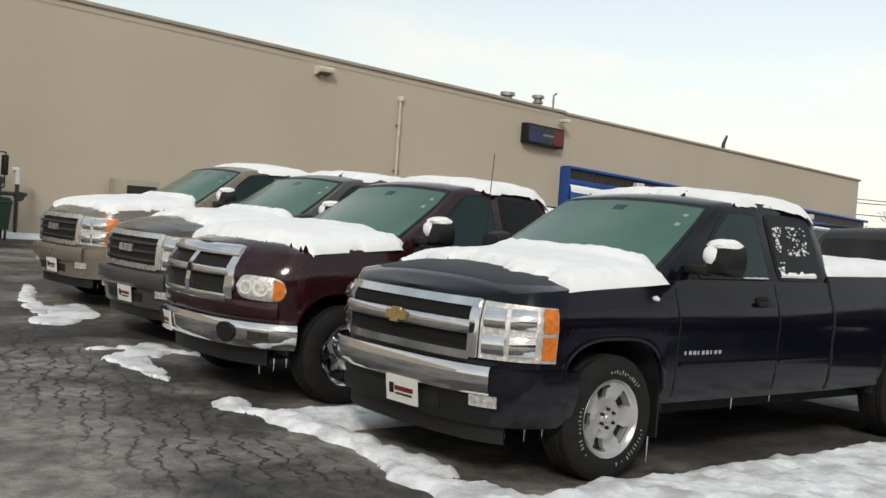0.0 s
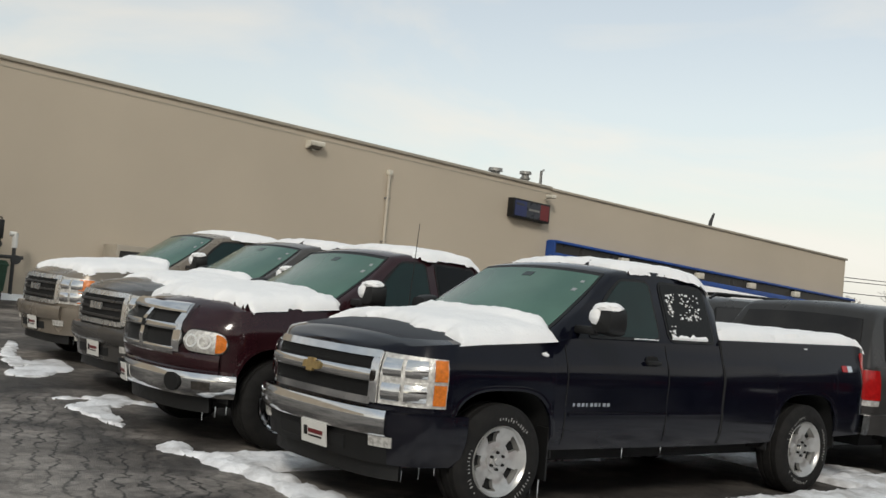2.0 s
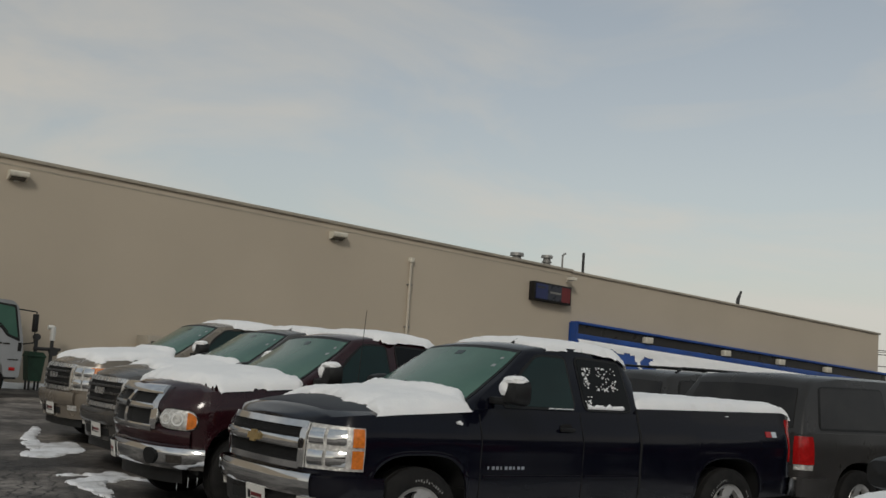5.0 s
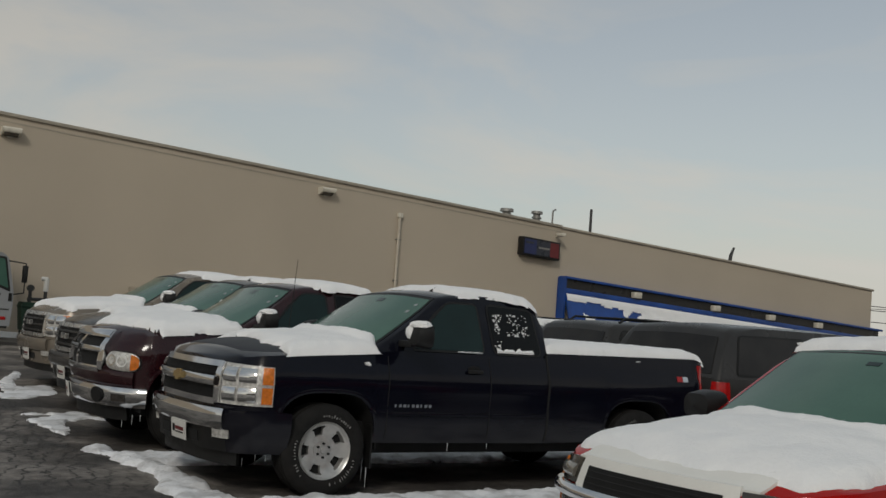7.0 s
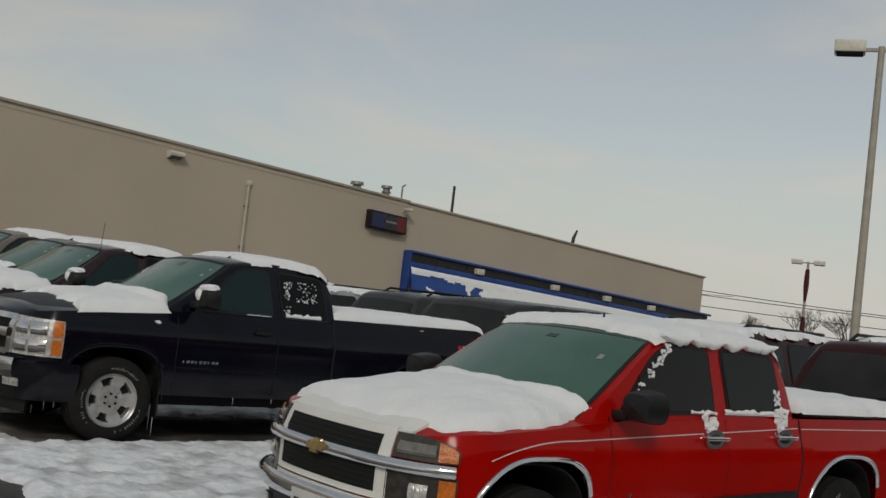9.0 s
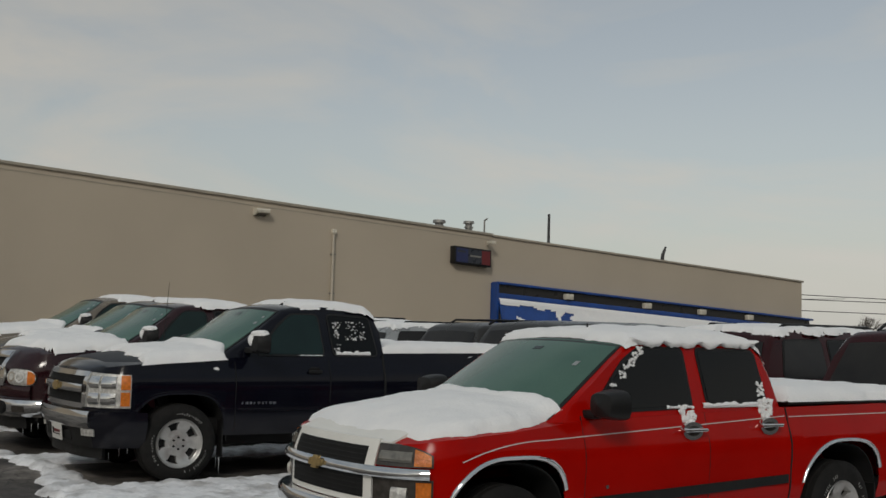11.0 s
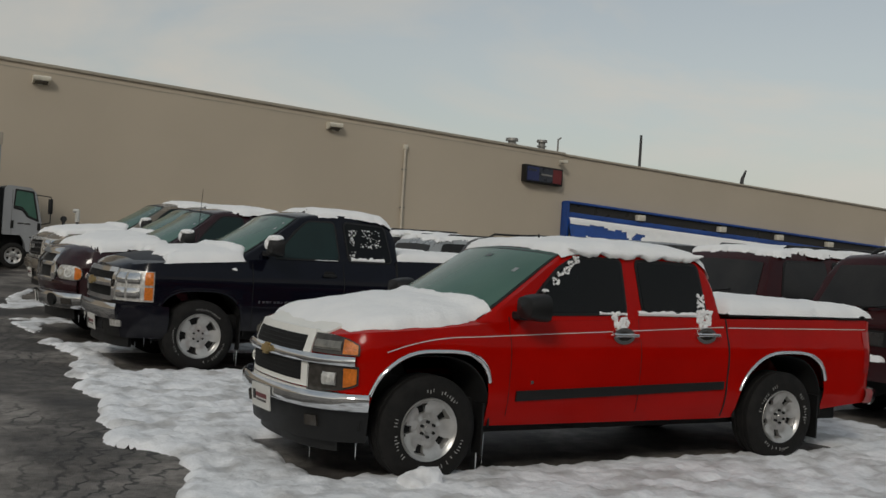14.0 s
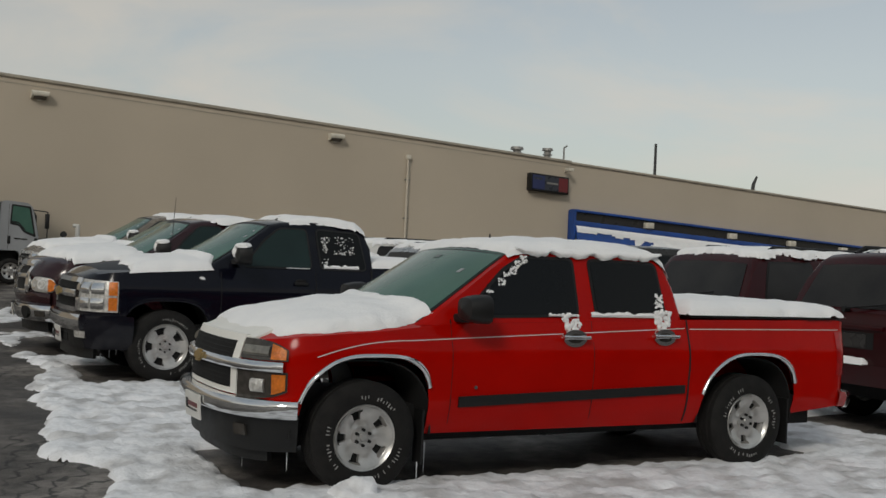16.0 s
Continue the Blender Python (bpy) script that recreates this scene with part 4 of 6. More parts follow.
        if front == "gold":
            part("grille_bar", sh.wrap(-c(g - 0.03), c(g - 0.03), 0.895, 0.975, 0.05, 0.05, -1, 26, 4, bulge=0.012), M_CHROME, car, "wide chrome grille bar")
            for k in range(7):
                for z0, z1 in ((0.80, 0.885), (0.985, 1.05)):
                    z = z0 + (z1 - z0) * (k + 0.5) / 7
                    part("grille_slat", sh.wrap(-c(g - 0.06), c(g - 0.06), z - 0.003, z + 0.003, 0.012, 0.01, -1, 20, 1), M_DARK, car)
            em = lambda u, v, o: Vector(sh.skin(u if u >= 0 else u, 0.938 + v, 0.062 + o, -1))
            part("emblem", plate([(-0.095, -0.026), (-0.042, -0.026), (-0.045, -0.046), (0.036, -0.046), (0.04, -0.026), (0.095, -0.026), (0.107, 0.026), (0.045, 0.026), (0.048, 0.046), (-0.032, 0.046), (-0.036, 0.026), (-0.083, 0.026)], em, 0, 0.022), M_GOLD, car, "plain gold emblem")
        else:
            for k in range(3):
                z = zb + 0.075 + 0.085 * k
                part("grille_bar", sh.wrap(-c(g - 0.05), c(g - 0.05), z - 0.012, z + 0.012, 0.028, 0.04, -1, 22, 2), M_CHARCOAL, car, "dark grille bar")
            for k in range(3):
                s = -0.15 + 0.11 * k
                part("emblem", sh.wrap(s, s + 0.085, 0.90, 0.975, 0.045, 0.02, -1, 3, 3), M_BRIGHT, car, "plain emblem block")
        for sign in (-1, 1):
            s0, s1 = c(g + 0.015), sh.sx(sh.side - 0.14)
            h = part("headlamp", sh.wrap(s0, s1, lambda s: 0.755, lambda s: 1.095 - 0.03 * (s - s0), 0.010, 0.05, sign, 16, 5), M_LAMP, car, "stacked clear headlamp")
            d = s1 - s0
            for z0, z1 in ((0.775, 0.91), (0.935, 1.075)):
                part("reflector", sh.wrap(s0 + 0.03, s0 + d * 0.34, z0 + 0.012, z1 - 0.012, 0.022, 0.02, sign, 6, 4, bulge=0.012), M_CHROME, h)
                part("reflector", sh.wrap(s0 + d * 0.40, s0 + d * 0.70, z0 + 0.012, z1 - 0.012, 0.022, 0.02, sign, 6, 4, bulge=0.012), M_CHROME, h)
                part("indicator", sh.wrap(s0 + d * (0.80 if front == "gold" else 0.60), s1 - 0.012, z0, z1, 0.022, 0.02, sign, 4, 4), M_AMBER, h, "amber indicator lens")
        # bumper: chrome upper bar, painted or black wrap below
        bz0, bz1 = 0.55, 0.70
        part("front_bumper", sh.wrap(-c(0.78), c(0.78), bz0, bz1 + 0.02, 0.085, 0.09, -1, 34, 5, bulge=0.02), M_CHROME if front == "gold" else paint, car, "front bumper bar")
        for sign in (-1, 1):
            part("bumper_end", sh.wrap(c(0.78), sh.sx(sh.side + 0.02), 0.36, bz1 + 0.01, 0.05, 0.08, sign, 12, 5, bulge=0.01), paint, car, "painted bumper corner")
            f = part("fog_lamp", sh.wrap(c(0.66), c(0.66) + 0.17, 0.475, 0.545, 0.075, 0.03, sign, 5, 3), M_LAMP, car, "fog lamp")
        part("lower_bumper", sh.wrap(-c(0.80), c(0.80), 0.36, bz0 + 0.005, 0.05, 0.08, -1, 34, 4), M_BLACK if front == "gold" else paint, car, "lower bumper")
        part("air_intake", sh.wrap(-c(0.42), c(0.42), 0.41, 0.50, 0.055, 0.02, -1, 20, 2), M_DARK, car)
        part("air_dam", sh.wrap(-c(0.84), c(0.84), 0.25, 0.36, 0.0, 0.05, -1, 30, 2), M_BLACK, car)
        number_plate(car, sh, 0.12, 0.475, 0.098)
    else:
        zt, zb = 1.22, 0.80
        f0 = lambda z0, z1, a, b, o, th, nu=22, bl=0.0, bm=None: sh.wrap(a, b, z0, z1, o, th, -1, nu, 5, bm, bl)
        part("grille_backing", f0(zb, zt - 0.02, -c(g), c(g), 0.012, 0.03), M_DARK, car)
        frame = bmesh.new()
        f0(zt - 0.085, zt, -c(g), c(g), 0.06, 0.07, 22, 0.015, frame)
        f0(zb - 0.03, zb + 0.035, -c(g - 0.05), c(g - 0.05), 0.05, 0.06, 22, 0.01, frame)
        for q in (-1, 1):
            sh.wrap(q * c(g - 0.07), q * c(g + 0.015), zb, zt, 0.055, 0.06, -1, 4, 5, frame)
        f0(zb, zt, -0.035, 0.035, 0.062, 0.05, 4, 0.005, frame)
        f0(0.98, 1.035, -c(g - 0.04), c(g - 0.04), 0.058, 0.05, 22, 0.006, frame)
        part("grille_frame", frame, M_CHROME, car, "chrome cross-bar grille frame")
        part("emblem", f0(0.975, 1.04, -0.03, 0.03, 0.075, 0.02, 4), M_DARK, car, "plain dark emblem")
        for sign in (-1, 1):
            s0, s1 = c(g + 0.03), sh.sx(sh.side - 0.30)
            d = s1 - s0
            hump = lambda s: max(0.02, 1 - abs(2 * (s - s0) / d - 1) ** 5) ** 0.5
            mid = lambda s: 0.915 - 0.02 * (s - s0) / d
            rim = part("lamp_bezel", sh.wrap(s0 - 0.012, s1 + 0.012, lambda s: mid(s) - 0.104 * hump(min(max(s, s0 + 0.01), s1 - 0.01)), lambda s: mid(s) + 0.104 * hump(min(max(s, s0 + 0.01), s1 - 0.01)), 0.008, 0.04, sign, 24, 5), M_DARK, car)
            h = part("headlamp", sh.wrap(s0, s1, lambda s: mid(s) - 0.094 * hump(s), lambda s: mid(s) + 0.094 * hump(s), 0.014, 0.05, sign, 24, 5, bulge=0.012), M_LAMP, car, "clear rounded headlamp with two bowls")
            for t, q in ((0.22, 0.058), (0.53, 0.066)):
                ring = [(s0 + d * t + q * math.cos(a), 0.910 + q * math.sin(a)) for a in span(0, 2 * math.pi * 23 / 24, 23)]
                part("bowl_rim", plate(ring, lambda u, v, o, sign=sign: sh.skin(u, v, o, sign), 0.0, 0.029), M_CHROME, h)
                ring = [(s0 + d * t + q * 0.72 * math.cos(a), 0.910 + q * 0.72 * math.sin(a)) for a in span(0, 2 * math.pi * 23 / 24, 23)]
                part("reflector", plate(ring, lambda u, v, o, sign=sign: sh.skin(u, v, o, sign), 0.02, 0.031), M_LAMP, h)
            part("indicator", sh.wrap(s0 + d * 0.77, s1 - 0.008, lambda s: mid(s) - 0.082 * hump(s), lambda s: mid(s) + 0.082 * hump(s), 0.030, 0.02, sign, 8, 4), M_AMBER, h, "amber indicator lens")
        part("bumper_cover", sh.wrap(-c(0.9), c(0.9), 0.64, 0.80, 0.035, 0.06, -1, 30, 5, bulge=0.02), paint, car, "painted bumper top")
        part("front_bumper", sh.wrap(-sh.sx(sh.side - 0.22), sh.sx(sh.side - 0.22), 0.44, 0.64, 0.075, 0.08, -1, 44, 6, bulge=0.03), M_CHROME, car, "chrome front bumper")
        for sign in (-1, 1):
            s = c(0.55)
            part("tow_opening", plate([(s + 0.085 * math.cos(a), 0.545 + 0.08 * math.sin(a)) for a in span(0, 6.0, 18)], lambda u, v, o, sign=sign: sh.skin(u, v, 0.126 + o, sign), -0.03, 0.004), M_DARK, car, "round dark bumper opening")
            part("fog_opening", sh.wrap(c(0.74), c(0.74) + 0.16, 0.50, 0.575, 0.112, 0.01, sign, 4, 3), M_LAMPDARK, car)
        part("lower_bumper", sh.wrap(-c(0.84), c(0.84), 0.30, 0.44, 0.02, 0.06, -1, 30, 3), M_BLACK, car)
        number_plate(car, sh, -0.45, 0.52, 0.125)
    # snow
    part("bed_cover", boxed(2.46, 4.58, -W + 0.14, W - 0.14, 1.325, 1.35, bevel=0.008), M_BLACK, car, "black bed cover")
    bw = W - 0.13
    bmask = lambda x, y: min(x - 2.47, 4.60 - x, bw - abs(y)) + 0.05 * noise.noise((x * 4, y * 4, seed)) + 0.02 * noise.noise((x * 14, y * 14, seed)) + 0.03
    part("bed_snow", snow_sheet(bmask, lambda x, y: 1.345 - 1.5 * max(0, abs(y) - bw + 0.01), 2.44, 4.64, -bw - 0.05, bw + 0.05, 0.035, 0.10, seed=seed), M_SNOW, car, "thick snow on the bed cover")
    roof_snow(car, cab, 5.2, 9.3, 0.055, seed, front=0.05)
    hood_snow(car, sh, top, crown, cab, snow_edge or (lambda x, y: min(x + 0.62, 0.62 - 0.25 * abs(y) - x, 0.96 - abs(y))), 0.075, seed)
    icicles(car, [(-0.55, -0.80, 0.36, 0.10), (-0.62, -0.70, 0.30, 0.08), (-0.5, -0.9, 0.37, 0.07), (0.47, -0.9, 0.26, 0.2), (0.47, -0.82, 0.26, 0.16), (1.3, -0.93, 0.46, 0.09), (1.75, -0.93, 0.46, 0.06)])
    return car, sh, cab


def small_pickup(at):
    car = thing("pickup_truck", "red crew-cab pickup with chrome trim and snow on bonnet and roof", "pickup truck", at, 0, "parked pickups")
    W, xf, xr, R = 0.86, -0.79, 4.25, 0.355
    sh = Shape(W, xf, xr, a=0.54, n=2.6, rr=0.1, nose=((0.25, 0.05), (0.5, 0.02), (0.8, 0.02), (0.95, 0.07), (1.1, 0.16)),
               inset=((0.25, 0.12), (0.36, 0.075), (0.45, 0.035), (0.56, 0.012), (0.66, 0.010), (0.76, 0.0), (0.86, 0.0), (0.93, 0.012), (0.98, 0.032), (1.1, 0.06), (1.2, 0.09)))
    top = ((-0.79, 0.915), (-0.64, 0.955), (-0.42, 0.985), (0.1, 1.02), (0.6, 1.07), (2.6, 1.12), (2.62, 1.12), (4.2, 1.135), (4.25, 1.12))
    crown = ((-0.79, 0.0), (-0.70, 0.012), (-0.50, 0.06), (0.1, 0.13), (0.5, 0.10), (0.8, 0.04), (2.4, 0.02), (2.62, 0.0), (5, 0.0))
    bottom = ((-0.8, 0.60), (-0.45, 0.52), (-0.38, 0.36), (2.6, 0.35), (3.7, 0.40), (4.3, 0.46))
    wheels = (0.0, 3.205)
    arches = [(0.0, 0.445, R + 0.035, 0.465, 2.3, 3.8), (3.205, 0.475, R + 0.035, 0.465, 2.2, 3.4)]
    part("body", body_mesh(sh, top, bottom, arches, crown, extra=(2.59, 2.61)), M_RED, car)
    bonnet(car, sh, top, crown, M_RED, sh.xf + 0.34, 0.55)
    xs = [sh.xf + 0.005 * i for i in range(160)]
    def front(y):
        return next((x for x in xs if sh.half(x) > abs(y) + 0.03), sh.xf + 0.6)
    def deflector(u, v, o):
        y = 0.56 * v
        x = front(y) - 0.055 + 0.39 * u
        b = sh.back(x)
        k = min(1.0, abs(y) / max(0.05, sh.half(x) - 0.02))
        return (x, y, curve(top, b) + curve(crown, b) * (1 - k ** 2.6) + 0.026 + o + 0.022 * (1 - smooth(0.15, 0.7, u)) - 0.012 * abs(v) ** 8)
    part("bonnet_deflector", shell(deflector, span(0, 1, 24), span(-1, 1, 30), 0.05), M_CREAMPAINT, car, "cream-white bonnet front")
    underside(car, W, -0.4, 4.1, 0.28, 0.52, wheels, R)
    roof = 1.60
    prof = [(0.38, 1.06), (0.56, 1.17), (0.78, 1.32), (0.97, 1.45), (1.10, 1.535), (1.24, 1.575), (1.6, roof), (2.18, roof - 0.005), (2.37, roof - 0.03), (2.46, roof - 0.10), (2.53, 1.35), (2.59, 1.08)]
    cab = Cabin(prof, W - 0.06, W - 0.20, crown=0.035, bulge=0.24, edge=0.05)
    part("cab", cab.mesh(), M_RED, car)
    part("windscreen_seal", cab.screen(0.15, 4.55, -0.945, 0.945, 0.003, 0.004), M_BLACK, car, "black windscreen seal")
    part("windscreen", cab.screen(0.3, 4.1, -0.915, 0.915), M_SHIELD, car, "frosty green-tinted windscreen")
    part("windscreen_sticker", cab.screen(2.52, 2.72, -0.72, -0.67, 0.009, 0.002, 2, 2), M_SILVER, car)
    part("inner_mirror", cab.screen(3.2, 3.42, -0.06, 0.06, 0.0085, 0.002, 4, 4), M_GREENGLASS, car, "dark mirror behind the glass")
    part("rear_window", cab.screen(10.05, 10.9, -0.75, 0.75), M_GLASS, car)
    for sign in (-1, 1):
        w1 = [(0.70, 1.13), (1.62, 1.15), (1.61, 1.52), (1.22, 1.52), (1.06, 1.43)]
        w2 = [(1.80, 1.155), (2.40, 1.165), (2.35, 1.51), (1.77, 1.52)]
        side_window(car, cab, w1, sign, M_GLASS, r=0.035)
        side_window(car, cab, w2, sign, M_GLASS, r=0.035)
        part("window_divider", plate([(0.875, 1.14), (0.895, 1.14), (0.93, 1.34), (0.91, 1.34)], cab.sidef(sign), -0.01, 0.014), M_BLACK, car)
        for x in (0.60, 1.73):
            part("door_seam", strip(sh, x, x + 0.003, 0.42, 1.10, 0.002, sign, 0.01), M_DARK, car)
        part("bed_gap", strip(sh, 2.59, 2.603, 0.37, 1.12, 0.004, sign, 0.02), M_DARK, car)
        part("side_moulding", strip(sh, 0.66, 2.56, (0.53, 0.585), (0.60, 0.645), 0.014, sign), M_BLACK, car, "black side moulding")
        pa, pb = sh.sx(-0.34), sh.sx(0.30)
        sweep = lambda q, pa=pa, pb=pb: 0.961 - 0.004 * (1 - (q - pa) / (pb - pa)) - 0.098 * (1 - (q - pa) / (pb - pa)) ** 2.2
        part("pinstripe", sh.wrap(pa, pb, sweep, lambda q: sweep(q) + 0.005, 0.004, 0.004, sign, 20, 2), M_WHITE, car)
        part("pinstripe", strip(sh, 0.30, 2.57, (0.961, 1.055), (0.966, 1.060), 0.004, sign, 0.004), M_WHITE, car)
        part("pinstripe", strip(sh, 2.62, 4.18, (1.05, 1.055), (1.055, 1.060), 0.004, sign, 0.004), M_WHITE, car)
        for xh, arch in zip(wheels, arches):
            part("arch_trim", arch_trim(sh, arch, 0.030, 0.006, sign, 20, 160, 0.014), M_CHROME, car, "chrome wheel arch trim")
            add_wheel(car, xh, sign * (W - 0.115), R, R, 0.200, 0.225, 5, "dished", marks=sign < 0)
        for x in (1.565, 2.36):
            ringed_handle(car, sh, x, 0.965 + 0.012 * x, sign)
        part("door_lock", rods(((0.78, sign * (W + 0.006), 0.66), (0.78, sign * (W - 0.02), 0.66), 0.012), seg=12), M_CHROME, car)
        mirror(car, cab, 0.75, W - 0.06, 1.18, (0.19, 0.25, 0.17), sign, snowy=False, arm=0.05)
        y = sign * (W - 0.13)
        for xh in wheels:
            part("mudflap", boxed(xh + 0.40, xh + 0.415, min(y, y + sign * 0.12), max(y, y + sign * 0.12), 0.17, 0.52), M_BLACK, car)
        part("tail_lamp", sh.wrap(sh.sx(4.12), sh.sx(4.25) + 0.08, 0.70, 1.04, 0.006, 0.04, sign), M_TAIL, car, "red tail lamp")
        part("rear_bumper", sh.wrap(sh.sx(4.17), sh.end, 0.44, 0.57, 0.06, 0.06, sign, 14, 5, bulge=0.02), M_CHROME, car, "chrome rear bumper")
    c = sh.sy
    g = 0.43
    part("grille_surround", sh.wrap(-c(g + 0.075), c(g + 0.075), 0.60, 0.97, 0.012, 0.03, -1, 26, 5), M_CREAMPAINT, car, "white grille surround")
    part("grille_backing", sh.wrap(-c(g), c(g), 0.635, 0.925, 0.016, 0.03, -1, 26, 4), M_DARK, car, "black mesh grille")
    for k in range(10):
        z = 0.65 + 0.028 * k
        part("grille_slat", sh.wrap(-c(g - 0.01), c(g - 0.01), z - 0.004, z + 0.004, 0.021, 0.008, -1, 20, 1), M_DARK, car)
    part("grille_bar", sh.wrap(-sh.sx(sh.side - 0.28), sh.sx(sh.side - 0.28), 0.765, 0.825, 0.04, 0.05, -1, 44, 4, bulge=0.012), M_CHROME, car, "wide chrome grille bar")
    part("emblem", plate([(-0.10, -0.028), (-0.045, -0.028), (-0.05, -0.052), (0.04, -0.052), (0.045, -0.028), (0.10, -0.028), (0.115, 0.028), (0.05, 0.028), (0.055, 0.052), (-0.035, 0.052), (-0.04, 0.028), (-0.09, 0.028)], lambda u, v, o: sh.skin(0.72 * u, 0.795 + 0.72 * v, 0.055 + o, -1), 0, 0.02), M_GOLD, car, "plain gold emblem")
    for sign in (-1, 1):
        s0, s1 = c(g + 0.085), sh.sx(sh.side - 0.26)
        d = s1 - s0
        h = part("headlamp", sh.wrap(s0, s1, 0.83, lambda s: 0.952 - 0.055 * ((s - s0) / d) ** 4, 0.012, 0.05, sign, 14, 4), M_LAMPDARK, car, "upper smoked lamp")
        part("reflector", sh.wrap(s0 + 0.03, s0 + d * 0.66, 0.855, 0.915, 0.020, 0.02, sign, 8, 4, bulge=0.012), M_SMOKE, h)
        part("indicator", sh.wrap(s0 + d * 0.70, s1 - 0.012, 0.838, lambda s: 0.944 - 0.055 * ((s - s0) / d) ** 4, 0.020, 0.02, sign, 5, 4), M_AMBER, h, "amber indicator lens")
        h = part("headlamp", sh.wrap(s0 - 0.02, s1, lambda s: 0.595 + 0.05 * max(0, (s - s0) / d) ** 4, 0.762, 0.012, 0.05, sign, 14, 4), M_LAMPDARK, car, "lower headlamp")
        part("reflector", sh.wrap(s0 + d * 0.34, s0 + d * 0.60, 0.635, 0.715, 0.022, 0.02, sign, 6, 4, bulge=0.014), M_LAMP, h, "bright headlamp bowl")
        part("indicator", sh.wrap(s0 + d * 0.74, s1 - 0.012, lambda s: 0.61 + 0.05 * ((s - s0) / d) ** 4, 0.748, 0.022, 0.02, sign, 5, 4), M_AMBER, h, "amber indicator lens")
        part("fog_lamp", sh.wrap(c(0.52), c(0.52) + 0.10, 0.36, 0.43, 0.055, 0.02, sign, 4, 3), M_LAMPDARK, car)
    part("front_bumper", sh.wrap(-sh.sx(sh.side - 0.20), sh.sx(sh.side - 0.20), 0.485, 0.595, 0.075, 0.10, -1, 44, 6, bulge=0.02), M_CHROME, car, "chrome front bumper")
    part("lower_bumper", sh.wrap(-sh.sx(sh.side - 0.19), sh.sx(sh.side - 0.19), 0.27, 0.486, 0.035, 0.07, -1, 44, 4), M_BLACK, car, "black lower bumper")
    part("air_dam", sh.wrap(-c(0.7), c(0.7), 0.20, 0.28, -0.02, 0.05, -1, 30, 2), M_BLACK, car)
    number_plate(car, sh, 0.05, 0.475, 0.112)
    part("roof_antenna", rods(((1.30, -0.08, roof + 0.02), (1.30, -0.08, roof + 0.09), 0.01, 0.006)), M_BLACK, car)
    part("bed_cover", boxed(2.63, 4.22, -W + 0.06, W - 0.06, 1.135, 1.165, bevel=0.01), M_BLACK, car, "black bed cover")
    bw = W - 0.05
    bmask = lambda x, y: min(x - 2.62, 4.22 - x, bw - abs(y)) + 0.03 * noise.noise((x * 4, y * 4, 9)) + 0.01 * noise.noise((x * 14, y * 14, 9)) + 0.015
    part("bed_snow", snow_sheet(bmask, lambda x, y: 1.165, 2.60, 4.26, -bw - 0.03, bw + 0.03, 0.03, 0.10, seed=9), M_SNOW, car, "thick snow on the bed cover")
    roof_snow(car, cab, 4.35, 9.6, 0.05, 4.0, kmax=1.0, wob=0.03)
    for q in (-1, 1):
        f = cab.sidef(q)
        g2 = lambda u, v, o: f(1.16 + 1.26 * u, 1.60 - (0.055 + 0.035 * noise.noise((u * 11, 2, q)) + 0.02 * noise.noise((u * 34, 2, q))) * v * min(1, 12 * u + 0.3, 12 * (1 - u) + 0.3), 0.022 + o + 0.02 * math.sin(math.pi * v))
        part("roof_snow", shell(g2, span(0, 1, 60), span(0, 1, 5), 0.04), M_SNOW, car, "lip of snow along the roof edge")
    def edge(x, y):
        return min(x - front(min(abs(y), 0.6)) - 0.03, 0.80 - abs(y) - 0.16 * max(0, x - 0.05), 0.62 - abs(y) + 0.42 * (x + 0.70) + 0.06 * (y > 0))
    hood_snow(car, sh, top, crown, cab, edge, 0.052, 12.0, wob=0.026, climb=0.34)
    for sign in (-1,):
        pane_ledge(car, cab, sign, 1.74, 2.37, 1.13, 0.045, 3)
        pane_ledge(car, cab, sign, 1.38, 1.62, 1.13, 0.025, 5)
        for k in range(9):
            a = k / 8
            x, z = 0.79 + 0.42 * a ** 0.9, 1.20 + 0.32 * a
            stud_snow(car, sh, cab, sign, x - 0.02, x + 0.03, z - 0.03, z + 0.02, 30, 60 + 3 * k, 0.008)
        stud_snow(car, sh, cab, sign, 2.32, 2.39, 1.12, 1.30, 110, 8, 0.011)
        rnd = random.Random(14)
        for hx in (1.57, 2.37):
            for k in range(34 if hx < 2 else 52):
                x, z = hx + rnd.uniform(-0.07, 0.06), 1.015 + 0.012 * hx + rnd.uniform(0.0, 0.11 if hx < 2 else 0.13)
                y = sh.skin(sh.sx(x), min(1.1, z), 0, sign)[1]
                q = rnd.uniform(0.007, 0.020)
                bm = bmesh.new()
                bmesh.ops.create_icosphere(bm, subdivisions=2, radius=1)
                for v in bm.verts:
                    v.co *= 1 + 0.75 * noise.noise(v.co * 1.8 + Vector((k, hx, 0)))
                    v.co = Vector((x + v.co.x * q, y - 0.004 + v.co.y * 0.014, z + v.co.z * q * 1.1))
                part("stuck_snow", bm, M_SNOW, car, "clump of snow at the handle")
    icicles(car, [(-0.62, -0.35, 0.27, 0.16), (-0.45, -0.70, 0.27, 0.12), (-0.55, -0.5, 0.27, 0.09), (0.40, -0.80, 0.18, 0.14), (0.46, -0.78, 0.30, 0.2), (1.15, -0.60, 1.50, 0.05)])
    return car, sh, cab


